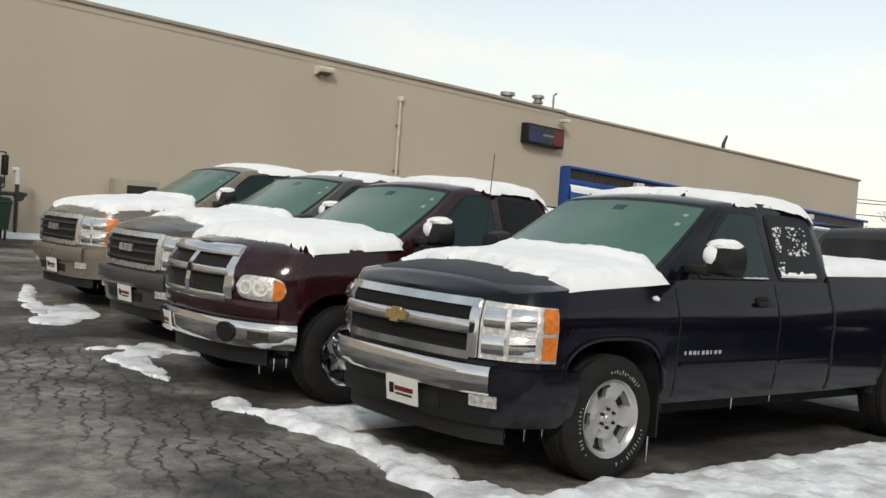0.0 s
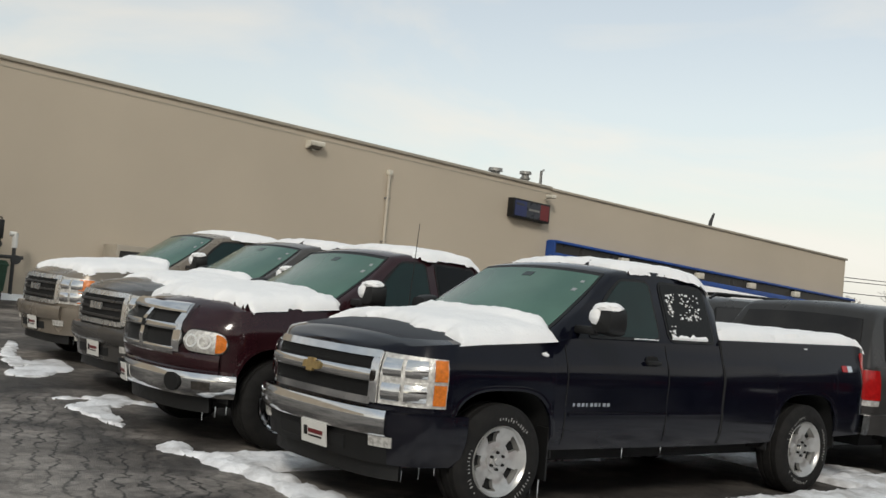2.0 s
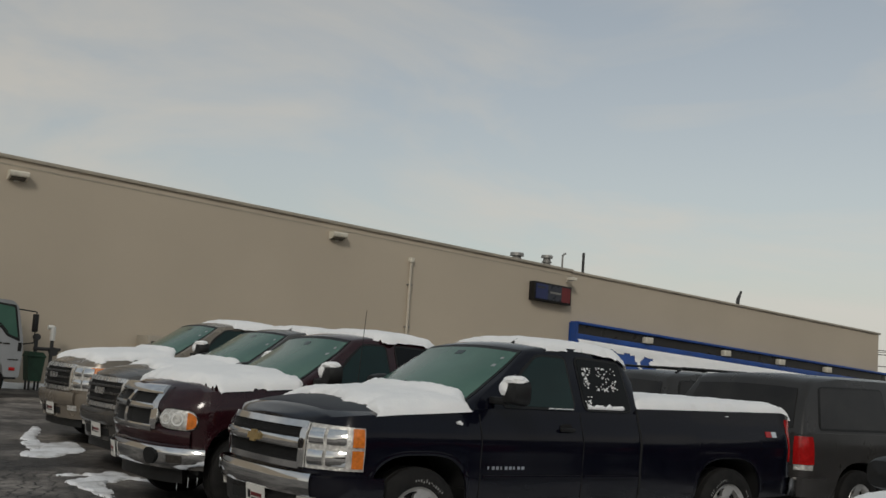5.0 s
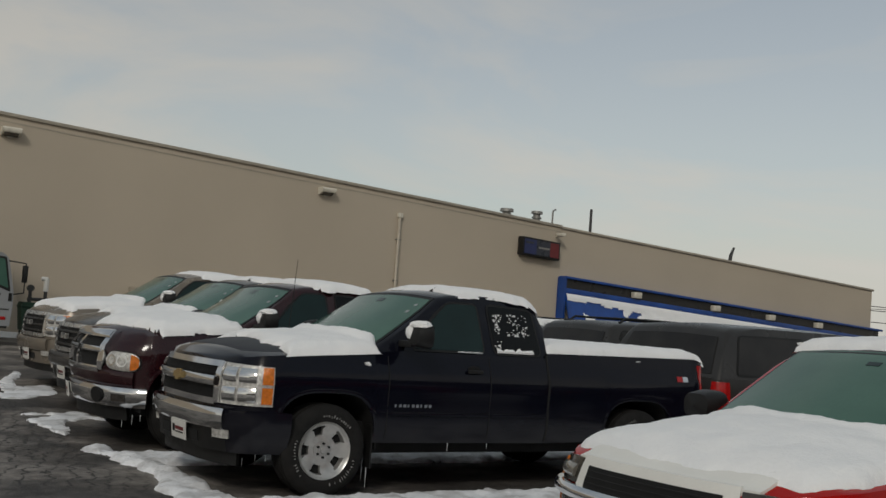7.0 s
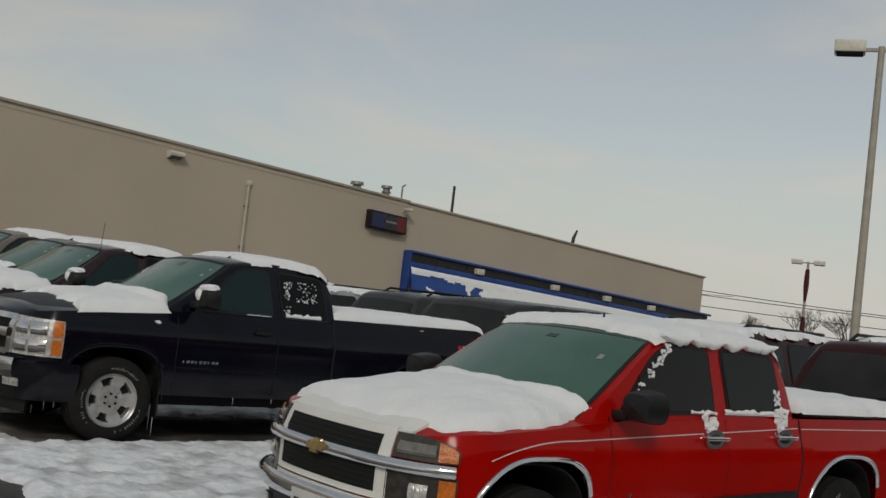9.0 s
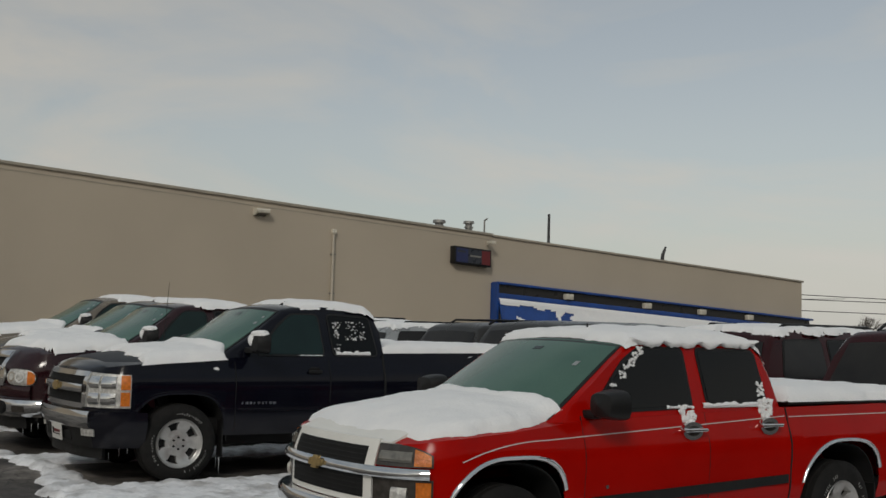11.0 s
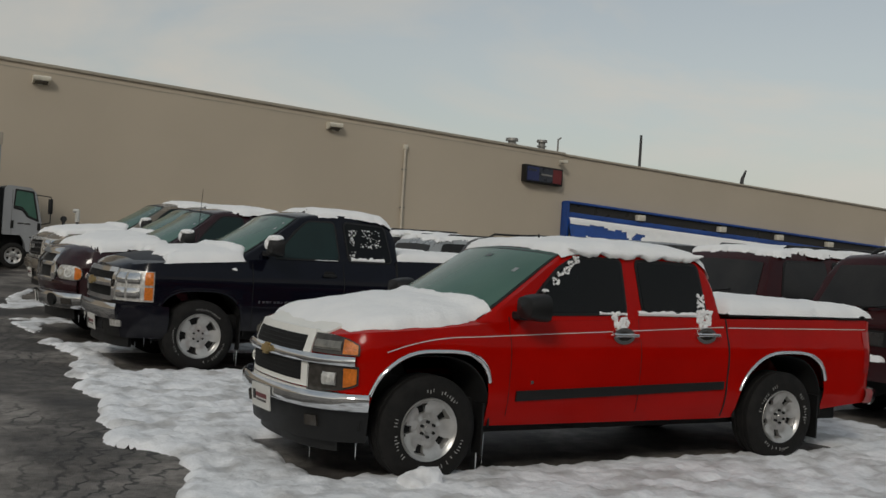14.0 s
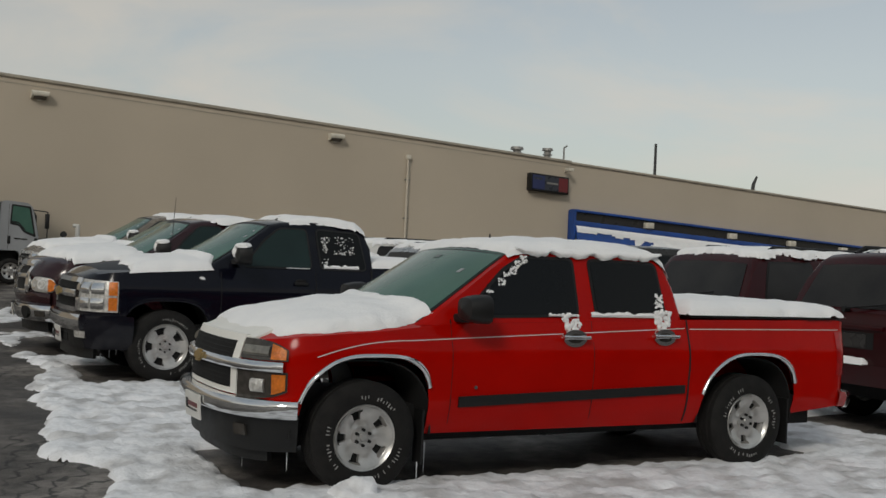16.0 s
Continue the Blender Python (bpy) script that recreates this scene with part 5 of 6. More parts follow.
def suv(at, paint, label, length=4.9, W=0.93, height=1.80, snow=True, rack=True, seed=1, bare=0.0):
    """An estate-bodied off-roader, seen from behind; its front axle is at local 0."""
    car = thing("suv", label, "suv", at, 180, "parked suvs")
    xf, R = -0.9, 0.37
    xr = xf + length
    wb = length - 0.9 - 1.05
    sh = Shape(W, xf, xr, a=0.5, n=2.7, rr=0.16, nose=((0.3, 0.05), (0.8, 0.0), (1.1, 0.12)), tail=((0.3, 0.0), (1.0, 0.0), (1.15, 0.03)))
    top = ((xf, 0.98), (xf + 0.3, 1.06), (0.4, 1.12), (0.7, 1.14), (xr, 1.14))
    crown = ((xf, 0.03), (0.2, 0.08), (0.8, 0.02), (5, 0.0))
    bottom = ((xf, 0.42), (0, 0.40), (xr - 0.6, 0.40), (xr, 0.48))
    part("body", body_mesh(sh, top, bottom, [(xh, 0.46, R, 0.46, 2.6, 2.6) for xh in (0.0, wb)], crown), paint, car)
    underside(car, W, -0.5, xr - 0.3, 0.30, 0.55, (0.0, wb), R)
    h = height
    prof = [(0.38, 1.12), (0.70, 1.33), (1.00, 1.53), (1.18, h - 0.09), (1.36, h - 0.03), (2.0, h), (xr - 0.9, h - 0.005), (xr - 0.42, h - 0.03), (xr - 0.30, h - 0.09), (xr - 0.20, h - 0.28), (xr - 0.03, 1.12)]
    cab = Cabin(prof, W - 0.04, W - 0.22, crown=0.04, bulge=0.15, edge=0.06)
    part("cab", cab.mesh(), paint, car)
    part("windscreen", cab.screen(0.2, 2.9, -0.9, 0.9), M_SHIELD, car)
    part("rear_window", cab.screen(8.3, 9.82, -0.86, 0.86, 0.008, 0.005, 6, 10), M_DUSTGLASS, car, "dusty dark rear window")
    part("rear_wiper", rods(((xr + 0.01, -0.12, 1.18), (xr - 0.05, 0.35, 1.24), 0.010), ((xr + 0.02, -0.12, 1.17), (xr - 0.06, -0.12, 1.17), 0.03), seg=6), M_BLACK, car)
    part("liftgate_trim", boxed(xr - 0.01, xr + 0.025, -0.36, 0.36, 0.98, 1.03, bevel=0.01), paint, car)
    part("plate_recess", boxed(xr - 0.02, xr + 0.006, -0.24, 0.24, 0.80, 0.96), M_DARK, car)
    part("plate_bar", boxed(xr, xr + 0.012, -0.155, 0.155, 0.81, 0.94), M_CHARCOAL, car, "dark plate")
    part("rear_bumper", sh.wrap(sh.sx(xr - 0.35), sh.end, 0.46, 0.66, 0.08, 0.08, -1, 12, 4), paint, car)
    part("rear_bumper", sh.wrap(sh.sx(xr - 0.35), sh.end, 0.46, 0.66, 0.08, 0.08, 1, 12, 4), paint, car)
    for q in (-1, 1):
        part("tail_lamp", sh.wrap(sh.sx(xr - 0.19), sh.sx(xr - 0.16) + 0.22, 0.80, 1.10, 0.008, 0.04, q), M_TAIL, car, "red tail lamp")
        part("reversing_lamp", sh.wrap(sh.sx(xr - 0.17), sh.sx(xr - 0.16) + 0.21, 0.74, 0.795, 0.008, 0.04, q), M_LAMP, car)
        side_window(car, cab, [(0.95, 1.18), (1.72, 1.18), (1.70, h - 0.11), (1.32, h - 0.11)], q, M_GLASS)
        side_window(car, cab, [(1.84, 1.18), (2.62, 1.18), (2.60, h - 0.11), (1.82, h - 0.11)], q, M_GLASS)
        side_window(car, cab, [(2.76, 1.19), (xr - 0.36, 1.19), (xr - 0.50, h - 0.12), (2.74, h - 0.11)], q, M_DUSTGLASS)
        for x in (0.66, 1.78, 2.68):
            part("door_seam", strip(sh, x, x + 0.01, 0.48, 1.12, 0.0035, q, 0.01), M_DARK, car)
        part("side_moulding", strip(sh, 0.55, wb - 0.55, 0.58, 0.66, 0.012, q), M_BLACK, car)
        for x in (1.62, 2.52):
            handle(car, sh, x, 1.03, q, M_BLACK)
        mirror(car, cab, 0.98, W - 0.05, 1.22, (0.16, 0.2, 0.12), q, snowy=False, arm=0.05)
        for xh in (0.0, wb):
            add_wheel(car, xh, q * (W - 0.12), R, R, 0.21, 0.24, 5, "alloy", marks=False)
        if rack:
            part("roof_rail", rods(((1.5, q * 0.55, h + 0.07), (xr - 0.75, q * 0.55, h + 0.07), 0.018), ((1.5, q * 0.55, h), (1.62, q * 0.55, h + 0.07), 0.018), ((xr - 0.75, q * 0.55, h + 0.07), (xr - 0.62, q * 0.55, h), 0.018), seg=8), M_BLACK, car)
    if rack:
        for x in (1.9, xr - 1.2):
            part("rack_bar", rods(((x, -0.55, h + 0.075), (x, 0.55, h + 0.075), 0.016), seg=8), M_BLACK, car)
    if snow:
        roof_snow(car, cab, 4.0, 7.6 - bare, 0.05, seed, wob=0.08)
        bm = snow_sheet(lambda x, y: min(0.06 - abs(x - xr - 0.03), 0.24 - abs(y + 0.05)) + 0.015 * noise.noise((x * 20, y * 6, seed)), lambda x, y: 0.66, xr - 0.05, xr + 0.12, -0.7, 0.7, 0.02, 0.10)
        part("bumper_snow", bm, M_SNOW, car, "snow on the bumper")
    return car


# ---- ground ----
SLOPE = -0.047


def rise(x, y):
    """The lot climbs a little towards the long wall."""
    return 0.03 * max(0.0, y - 7.6) * (1 - smooth(18, 32, x)) * (1 - smooth(24, 34, y))


gb = bmesh.new()
gxs = [-1500, -300, -80] + span(-40, 60, 50) + [100, 300, 1500]
gys = [-1500, -300, -60] + span(-30, 40, 50) + [80, 300, 1500]
gv = [[gb.verts.new((x, y, rise(x, y))) for y in gys] for x in gxs]
for i in range(len(gxs) - 1):
    for j in range(len(gys) - 1):
        gb.faces.new((gv[i][j], gv[i + 1][j], gv[i + 1][j + 1], gv[i][j + 1]))
tagged(part("ground", gb, M_ASPHALT), "wet dark asphalt lot with slush trails", "ground", kind="structure")

TRUCKS = [(4.965, -0.27, -0.62, 4.2, 0.73), (5.11, 5.17, -0.75, 4.5, 0.92), (4.95, 7.78, -0.7, 4.5, 0.95), (5.50, 10.33, -0.7, 4.5, 0.95), (5.68, 12.90, -0.7, 4.5, 0.95)]
BEHIND = [(14.8, -0.15), (15.0, 2.55), (15.0, 5.45), (15.0, 8.0), (15.0, 10.6), (15.0, 13.2)]


def lane_edge(y):
    """Where the snow of the parking row stops at the driving lane."""
    e = 3.55 + 0.5 * smooth(2.5, 5.5, y)
    return e + 0.36 * noise.noise((0.3, y * 0.7, 2)) + 0.16 * noise.noise((1.3, y * 2.4, 4))


def lot_mask(x, y):
    m = x - lane_edge(y)
    if y > 5.9:
        m = min(m, 7.3 - y + 0.5 * noise.noise((x * 0.9, y * 0.5, 11)) + 3.0 * smooth(6.2, 7.0, x))
    m = min(m, 16.0 - y)
    for tx, ty, a, b, w in TRUCKS:
        d = max(tx + a - x, x - tx - b, abs(y - ty + 0.12) - w - 0.02)
        m = min(m, d)
    for bx, by in BEHIND:
        m = min(m, max(abs(x - bx + 1.7) - 2.6, abs(y - by) - 0.85))
    m = min(m, y + 2.95 + 0.25 * noise.noise((x * 0.7, 0, 7)) - 0.85 * smooth(8.2, 9.5, x) if x < 30 else -1)
    m = min(m, 0.30 * (0.50 - noise.noise((x * 1.4, y * 2.1, 21)) - 0.25 * noise.noise((x * 5, y * 6, 22))) + 0.12 * smooth(0.8, 1.6, x - lane_edge(y)))
    return m + 0.10 * noise.noise((x * 1.7, y * 1.7, 0)) + 0.08 * noise.noise((x * 4, y * 4, 3)) + 0.02 * noise.noise((x * 11, y * 11, 8))


sn = snow_sheet(lot_mask, rise, 2.8, 10.8, -3.6, 10.5, 0.036, 0.055, 0.030, 6.5)
tagged(part("lot_snow", sn, M_SLUSH), "trodden snow between the parked vehicles", "snow", kind="stuff")
sn = snow_sheet(lot_mask, rise, 10.7, 24, -6, 18, 0.16, 0.06, 0.02, 2.0)
tagged(part("lot_snow", sn, M_SLUSH), "snow lying behind the second row", "snow", kind="stuff")


def capsule(x, y, x0, y0, x1, y1, r):
    """How far (x, y) lies inside a rounded stroke."""
    dx, dy = x1 - x0, y1 - y0
    t = min(1, max(0, ((x - x0) * dx + (y - y0) * dy) / (dx * dx + dy * dy)))
    return r - math.hypot(x - x0 - t * dx, y - y0 - t * dy)


PATCHES = (
    ((4.25, 11.5, 4.6, 11.9, 0.26), (4.55, 11.9, 4.85, 12.5, 0.22), (4.3, 12.2, 4.65, 13.6, 0.10), (4.65, 13.6, 5.0, 14.6, 0.07)),
    ((4.15, 9.15, 4.62, 9.75, 0.20), (4.55, 9.6, 4.88, 9.3, 0.12), (4.08, 9.0, 4.06, 8.05, 0.08), (3.95, 9.72, 4.35, 9.75, 0.05)),
)
for k, strokes in enumerate(PATCHES):
    mk = lambda x, y: max(capsule(x, y, *c) for c in strokes) + 0.10 * noise.noise((x * 2.6, y * 1.8, k)) + 0.09 * noise.noise((x * 7, y * 4, k)) + 0.04 * noise.noise((x * 17, y * 11, k))
    px, py = strokes[0][:2]
    tagged(part("snow_patch", snow_sheet(mk, rise, px - 0.8, px + 1.4, py - 1.7, py + 3.4, 0.03, 0.022, 0.012, 5, k), M_SLUSH), "ragged patch of melting snow on asphalt", "snow", "snow patches")
mk = lambda x, y: 0.35 - abs(y - 22.75) + 0.10 * noise.noise((x * 1.2, y, 0))
tagged(part("wall_foot_snow", snow_sheet(mk, rise, -30, 22, 22.0, 23.18, 0.12, 0.10, 0.03, 2), M_SNOW), "bank of snow along the foot of the wall", "snow", kind="stuff")


# ---- the long building ----
def sheared(bm, x0=23.5):
    for v in bm.verts:
        v.co.z += SLOPE * (v.co.x - x0)
    return bm


YW, TOP = 23.2, 4.83
tagged(part("wall_south", sheared(boxed(-40, 23.47, YW, YW + 0.3, -1.6, TOP)), M_WALL), "long plain tan stucco wall", "wall", kind="structure")
tagged(part("wall_bay", sheared(boxed(23.47, 40.2, YW + 0.03, YW + 0.33, -1.6, TOP - 0.02)), M_WALL), "tan wall above a blue canopy", "wall", kind="structure")
tagged(part("wall_east", sheared(boxed(39.9, 40.2, YW + 0.33, YW + 26, -1.6, TOP - 0.02)), M_WALL), "plain tan end wall", "wall", kind="structure")
tagged(part("roof", sheared(boxed(-40, 39.9, YW + 0.33, YW + 26, TOP - 0.45, TOP - 0.25)), M_ROOFING), "flat gravel roof behind the parapet", "roof", kind="structure")
tagged(part("parapet_cap", sheared(boxed(-40, 23.5, YW - 0.06, YW + 0.36, TOP, TOP + 0.09, bevel=0.02)), M_TRIM), "tan metal cap on the parapet", "trim", kind="structure")
tagged(part("parapet_cap", sheared(boxed(23.5, 40.28, YW - 0.03, YW + 0.39, TOP - 0.02, TOP + 0.06, bevel=0.02)), M_TRIM), "tan metal cap on the parapet", "trim", kind="structure")
tagged(part("parapet_band", sheared(boxed(-40, 23.5, YW - 0.010, YW, TOP - 0.15, TOP - 0.12)), M_TRIM), "thin ledge under the parapet cap", "trim", kind="structure")

# added out of view: hides the bright horizon from paint and glass reflections
tagged(part("backdrop_wall", boxed(-45, 95, -22.3, -22, -1, 6.5), M_BACKDROP), "unseen brown backdrop wall added to darken reflections", "wall", kind="structure")
canopy = thing("canopy", "blue metal canopy with snow along the service bays", "canopy", (0, 0, 0))
part("edge_beam", sheared(boxed(23.55, 40.5, YW - 0.35, YW + 0.03, 3.20, 3.28, bevel=0.01)), M_BLUE, canopy, "blue edge beam")
# solid box: the shade below the beam is put into its charcoal colour
part("soffit_shade_box", sheared(boxed(23.6, 40.4, YW - 0.22, YW + 0.03, 2.90, 3.20)), M_CHARCOAL, canopy, "solid dark box standing in for shade under the beam")
part("fascia", sheared(boxed(23.55, 40.45, YW - 0.30, YW + 0.03, 2.70, 2.90, bevel=0.01)), M_BLUE, canopy, "blue fascia")
part("side_post", sheared(boxed(23.50, 23.58, YW - 0.33, YW + 0.03, -1.2, 3.24)), M_BLUE, canopy, "blue corner post")


def awn(u, v, o):
    return Vector((23.6 + 16.8 * u, YW - 0.28 - 0.40 * v - 0.5 * o, 2.74 - 1.30 * v + o))


part("awning", sheared(shell(awn, span(0, 1, 40), span(0, 1, 6), 0.05)), M_BLUE, canopy, "sloping blue awning")
ab = bmesh.new()
ag = {}
for i in range(241):
    for j in range(29):
        u, v = i / 240, j / 28
        x = 23.6 + 16.8 * u
        m = 0.75 + 0.9 * noise.noise((x * 0.7, v * 2.2, 3)) + 0.5 * noise.noise((x * 2.2, v * 6, 8)) - 0.95 * (1 - smooth(26.0, 28.4, x)) * smooth(0.14, 0.30, v) + 0.6 * (1 - smooth(0.08, 0.2, v)) - 0.6 * smooth(37.5, 40, x)
        m = min(m, v * 8 - 0.15)
        ag[i, j] = (m, ab.verts.new(awn(u, v, 0.012 + 0.06 * min(1, max(0, m)) ** 0.5)))
for i in range(240):
    for j in range(28):
        q = [ag[i, j], ag[i + 1, j], ag[i + 1, j + 1], ag[i, j + 1]]
        if min(c[0] for c in q) > 0:
            ab.faces.new([c[1] for c in q])
for v in [v for v in ab.verts if not v.link_faces]:
    ab.verts.remove(v)
part("awning_snow", sheared(ab), M_SNOW, canopy, "patchy snow on the awning")


def wall_lamp(x, z, s=0.8):
    w = thing("wall_lamp", "cream wedge-shaped floodlight on the wall", "wall lamp", (x, YW, z + SLOPE * (x - 23.5)), group="wall lamps")
    side = [(0.0, -0.12), (-0.16, -0.10), (-0.34, -0.02), (-0.36, 0.10), (-0.30, 0.14), (0.0, 0.14)]
    part("housing", plate(rounded(side, 0.025, 2), lambda y, z, o: (o, y * s, z * s), -0.27 * s, 0.27 * s), M_CREAM, w)
    part("lens", plate([(-0.05, -0.128), (-0.16, -0.112), (-0.31, -0.042), (-0.31, -0.03), (-0.05, -0.10)], lambda y, z, o: (o, y * s, z * s), -0.21 * s, 0.21 * s), M_LAMPDARK, w)
    part("mount", boxed(-0.06, 0.06, -0.06, 0, -0.17 * s, -0.10 * s), M_CREAM, w)


for x, z in ((14.80, 4.50), (6.30, 4.45), (-2.2, 4.47)):
    wall_lamp(x, z)
for x in (26.7, 30.6, 33.6, 36.4):
    wl2 = thing("canopy_lamp", "small pale floodlight under the canopy edge", "lamp", (x, YW - 0.22, 3.03 + SLOPE * (x - 23.5)), group="canopy lamps")
    part("housing", boxed(-0.17, 0.17, -0.20, 0, -0.10, 0.10, bevel=0.02), M_CREAM, wl2)
    part("bracket", boxed(-0.03, 0.03, -0.08, 0.0, 0.09, 0.16), M_BLACK, wl2)

pipe = thing("downpipe", "thin cream conduit running up the wall", "pipe", (17.29, YW, 0))
part("tube", rods(((0, -0.06, 0.2), (0, -0.06, 4.50), 0.045)), M_PIPE, pipe)
part("cap", boxed(-0.07, 0.07, -0.13, -0.0, 4.46, 4.60, bevel=0.02), M_CREAM, pipe)
for z in (1.4, 2.6, 3.8):
    part("clamp", boxed(-0.08, 0.08, -0.08, 0, z, z + 0.04), M_GALV, pipe)

hood_box = thing("wall_hood", "pale square vent hood high on the wall", "vent", (4.82, YW, 3.85))
hw, hh = 0.10, 0.22
part("casing", plate(rounded([(0.0, -hh), (-0.16, -hh), (-0.26, -hh * 0.4), (-0.26, hh * 0.8), (0.0, hh)], 0.02, 2), lambda y, z, o: (o, y, z), -hw, hw), M_PIPE, hood_box)
part("flange", boxed(-hw - 0.03, hw + 0.03, -0.02, 0.0, -hh - 0.03, hh + 0.03), M_TRIM, hood_box)

sign = thing("wall_sign", "dark lit box sign with blue and red ends", "sign", (22.5, YW - 0.18, 4.06))
def sg(bm):
    for v in bm.verts:
        v.co.z += SLOPE * v.co.x
    return bm
part("box", sg(boxed(-0.76, 0.76, -0.1, 0.18, -0.29, 0.29, bevel=0.02)), M_BLACK, sign)
part("panel", sg(boxed(-0.70, -0.22, -0.112, -0.1, -0.23, 0.23)), M_SIGNBLUE, sign)
part("panel", sg(boxed(-0.22, 0.34, -0.112, -0.1, -0.23, 0.23)), M_SIGN, sign)
part("panel", sg(boxed(0.34, 0.70, -0.112, -0.1, -0.23, 0.23)), M_SIGNRED, sign)
part("letter_bar", sg(boxed(-0.14, 0.30, -0.122, -0.112, -0.02, 0.04)), M_GALV, sign)
part("letter_bar", sg(boxed(-0.66, -0.34, -0.122, -0.112, 0.09, 0.16)), M_SIGN, sign)
camw = thing("wall_camera", "small white camera on a wall bracket", "camera", (23.25, YW, 4.50))
part("bracket", rods(((0, 0, 0), (0.0, -0.25, 0.05), 0.02)), M_CREAM, camw)
part("housing", boxed(-0.1, 0.1, -0.42, -0.14, 0.03, 0.13, bevel=0.02), M_CREAM, camw)


def stack(x, y, h, r, mat, label):
    s = thing("roof_vent", label, "vent", (x, y, TOP - 0.3 + SLOPE * (x - 23.5)), group="roof vents")
    part("pipe", rods(((0, 0, 0), (0, 0, h), r), seg=16), mat, s)
    part("collar", rods(((0, 0, h * 0.78), (0, 0, h * 0.84), r * 1.35), seg=16), mat, s)
    part("cap", rods(((0, 0, h), (0, 0, h + r * 0.7), r * 1.6, r * 1.5), seg=16), mat, s)


stack(21.75, 23.9, 0.58, 0.14, M_GALV, "squat galvanised roof vent")
stack(22.95, 23.85, 0.70, 0.12, M_GALV, "galvanised flue with a flat cap")
v = thing("roof_pipe", "thin bent vent pipe on the roof", "pipe", (23.7, 23.95, TOP - 0.35))
part("tube", rods(((0, 0, 0), (0, 0, 0.95), 0.03), ((0, 0, 0.95), (0.12, 0, 1.03), 0.03)), M_GALV, v)
v = thing("roof_mast", "dark utility mast beyond the building", "mast", (54.92, 57.4, -1.0))
part("pole", rods(((0, 0, 0), (0, 0, 11.6), 0.16, 0.10)), M_CABLE, v)
v = thing("roof_vent", "dark leaning roof vent", "vent", (33.2, 24.7, TOP - 0.75))
part("pipe", rods(((0, 0, 0), (0.10, 0, 0.80), 0.09, 0.07), ((0.10, 0, 0.78), (0.26, 0, 1.10), 0.07, 0.04)), M_CABLE, v)


# ---- left end: delivery truck, bin, gas meter ----
def box_truck(at, turn):
    t = thing("box_truck", "white cab-over delivery truck with tall box body", "truck", at, turn)
    R = 0.35
    part("cargo_box", boxed(-6.4, -0.34, -1.15, 1.15, 0.95, 3.66, bevel=0.03), M_BOX, t, "plain white cargo box")
    for z0, z1 in ((0.90, 0.99), (3.62, 3.70)):
        part("box_rail", boxed(-6.42, -0.32, -1.17, 1.17, z0, z1), M_GALV, t)
    part("corner_cap", boxed(-0.42, -0.315, -1.175, 1.175, 3.36, 3.71, bevel=0.02), M_TRIM, t, "dull corner casting")
    for k in range(5):
        part("marker_lamp", boxed(-1.5 - 1.1 * k, -1.36 - 1.1 * k, -1.18, -1.165, 0.92, 0.97), M_TAIL, t)
    prof = [(-0.20, 0.92), (0.30, 0.92), (0.42, 0.70), (0.45, 0.47), (0.80, 0.45), (0.84, 0.95), (0.83, 1.32), (0.66, 2.12), (0.52, 2.25), (-0.08, 2.29), (-0.18, 2.22)]
    part("cab", plate(rounded(prof, 0.06, 3), lambda x, z, o: (x, o, z), -1.0, 1.0), M_BOX, t, "white cab")
    part("cab_floor", boxed(-0.19, 0.30, -0.7, 0.7, 0.55, 0.93), M_DARK, t)
    for q in (-1, 1):
        f = lambda x, z, o, q=q: (x, q * (1.0 + o), z)
        part("window_frame", plate(rounded([(0.07, 1.64), (0.30, 1.60), (0.44, 1.42), (0.76, 1.30), (0.60, 2.15), (0.10, 2.20)], 0.04), f, -0.01, 0.003), M_BLACK, t)
        part("side_window", plate(rounded([(0.11, 1.70), (0.32, 1.65), (0.46, 1.48), (0.70, 1.39), (0.56, 2.10), (0.14, 2.15)], 0.04), f, -0.01, 0.006), M_SHIELD, t)
        part("window_bar", plate([(0.09, 1.74), (0.30, 1.71), (0.47, 1.52), (0.47, 1.48), (0.29, 1.67), (0.09, 1.70)], f, -0.01, 0.010), M_BLACK, t)
        part("mirror_frame", rods(((0.66, q * 1.02, 2.06), (1.02, q * 1.2, 2.02), 0.015), ((1.02, q * 1.2, 2.02), (1.02, q * 1.2, 1.30), 0.015), ((1.02, q * 1.2, 1.30), (0.82, q * 1.02, 1.25), 0.015), seg=6), M_BLACK, t)
        part("mirror_head", boxed(0.96, 1.06, q * 1.2 - 0.1, q * 1.2 + 0.1, 1.55, 1.97, bevel=0.02), M_BLACK, t)
        part("door_handle", boxed(0.02, 0.10, q * 1.0 - 0.012, q * 1.0 + 0.012, 1.10, 1.32, bevel=0.01), M_BLACK, t)
        part("corner_vent", boxed(0.72, 0.80, q * 1.0 - 0.012, q * 1.0 + 0.012, 1.08, 1.28), M_BLACK, t)
        part("door_seam", boxed(0.035, 0.042, q * 1.0 - 0.004, q * 1.0 + 0.004, 0.95, 2.18), M_CHARCOAL, t)
        for x0, x1, z0, z1 in ((0.20, 0.36, 1.23, 1.27), (0.38, 0.54, 1.22, 1.26), (0.52, 0.76, 0.86, 0.89)):
            part("letter_bar", boxed(x0, x1, q * 1.0 - 0.006, q * 1.0 + 0.006, z0, z1), M_CHARCOAL, t)
        part("marker_lamp", boxed(0.56, 0.70, q * 1.0 - 0.012, q * 1.0 + 0.012, 0.62, 0.70, bevel=0.01), M_TAIL, t)
        part("step", boxed(0.44, 0.74, q * 1.0 - 0.02, q * 1.0 + 0.02, 0.42, 0.47), M_BLACK, t)
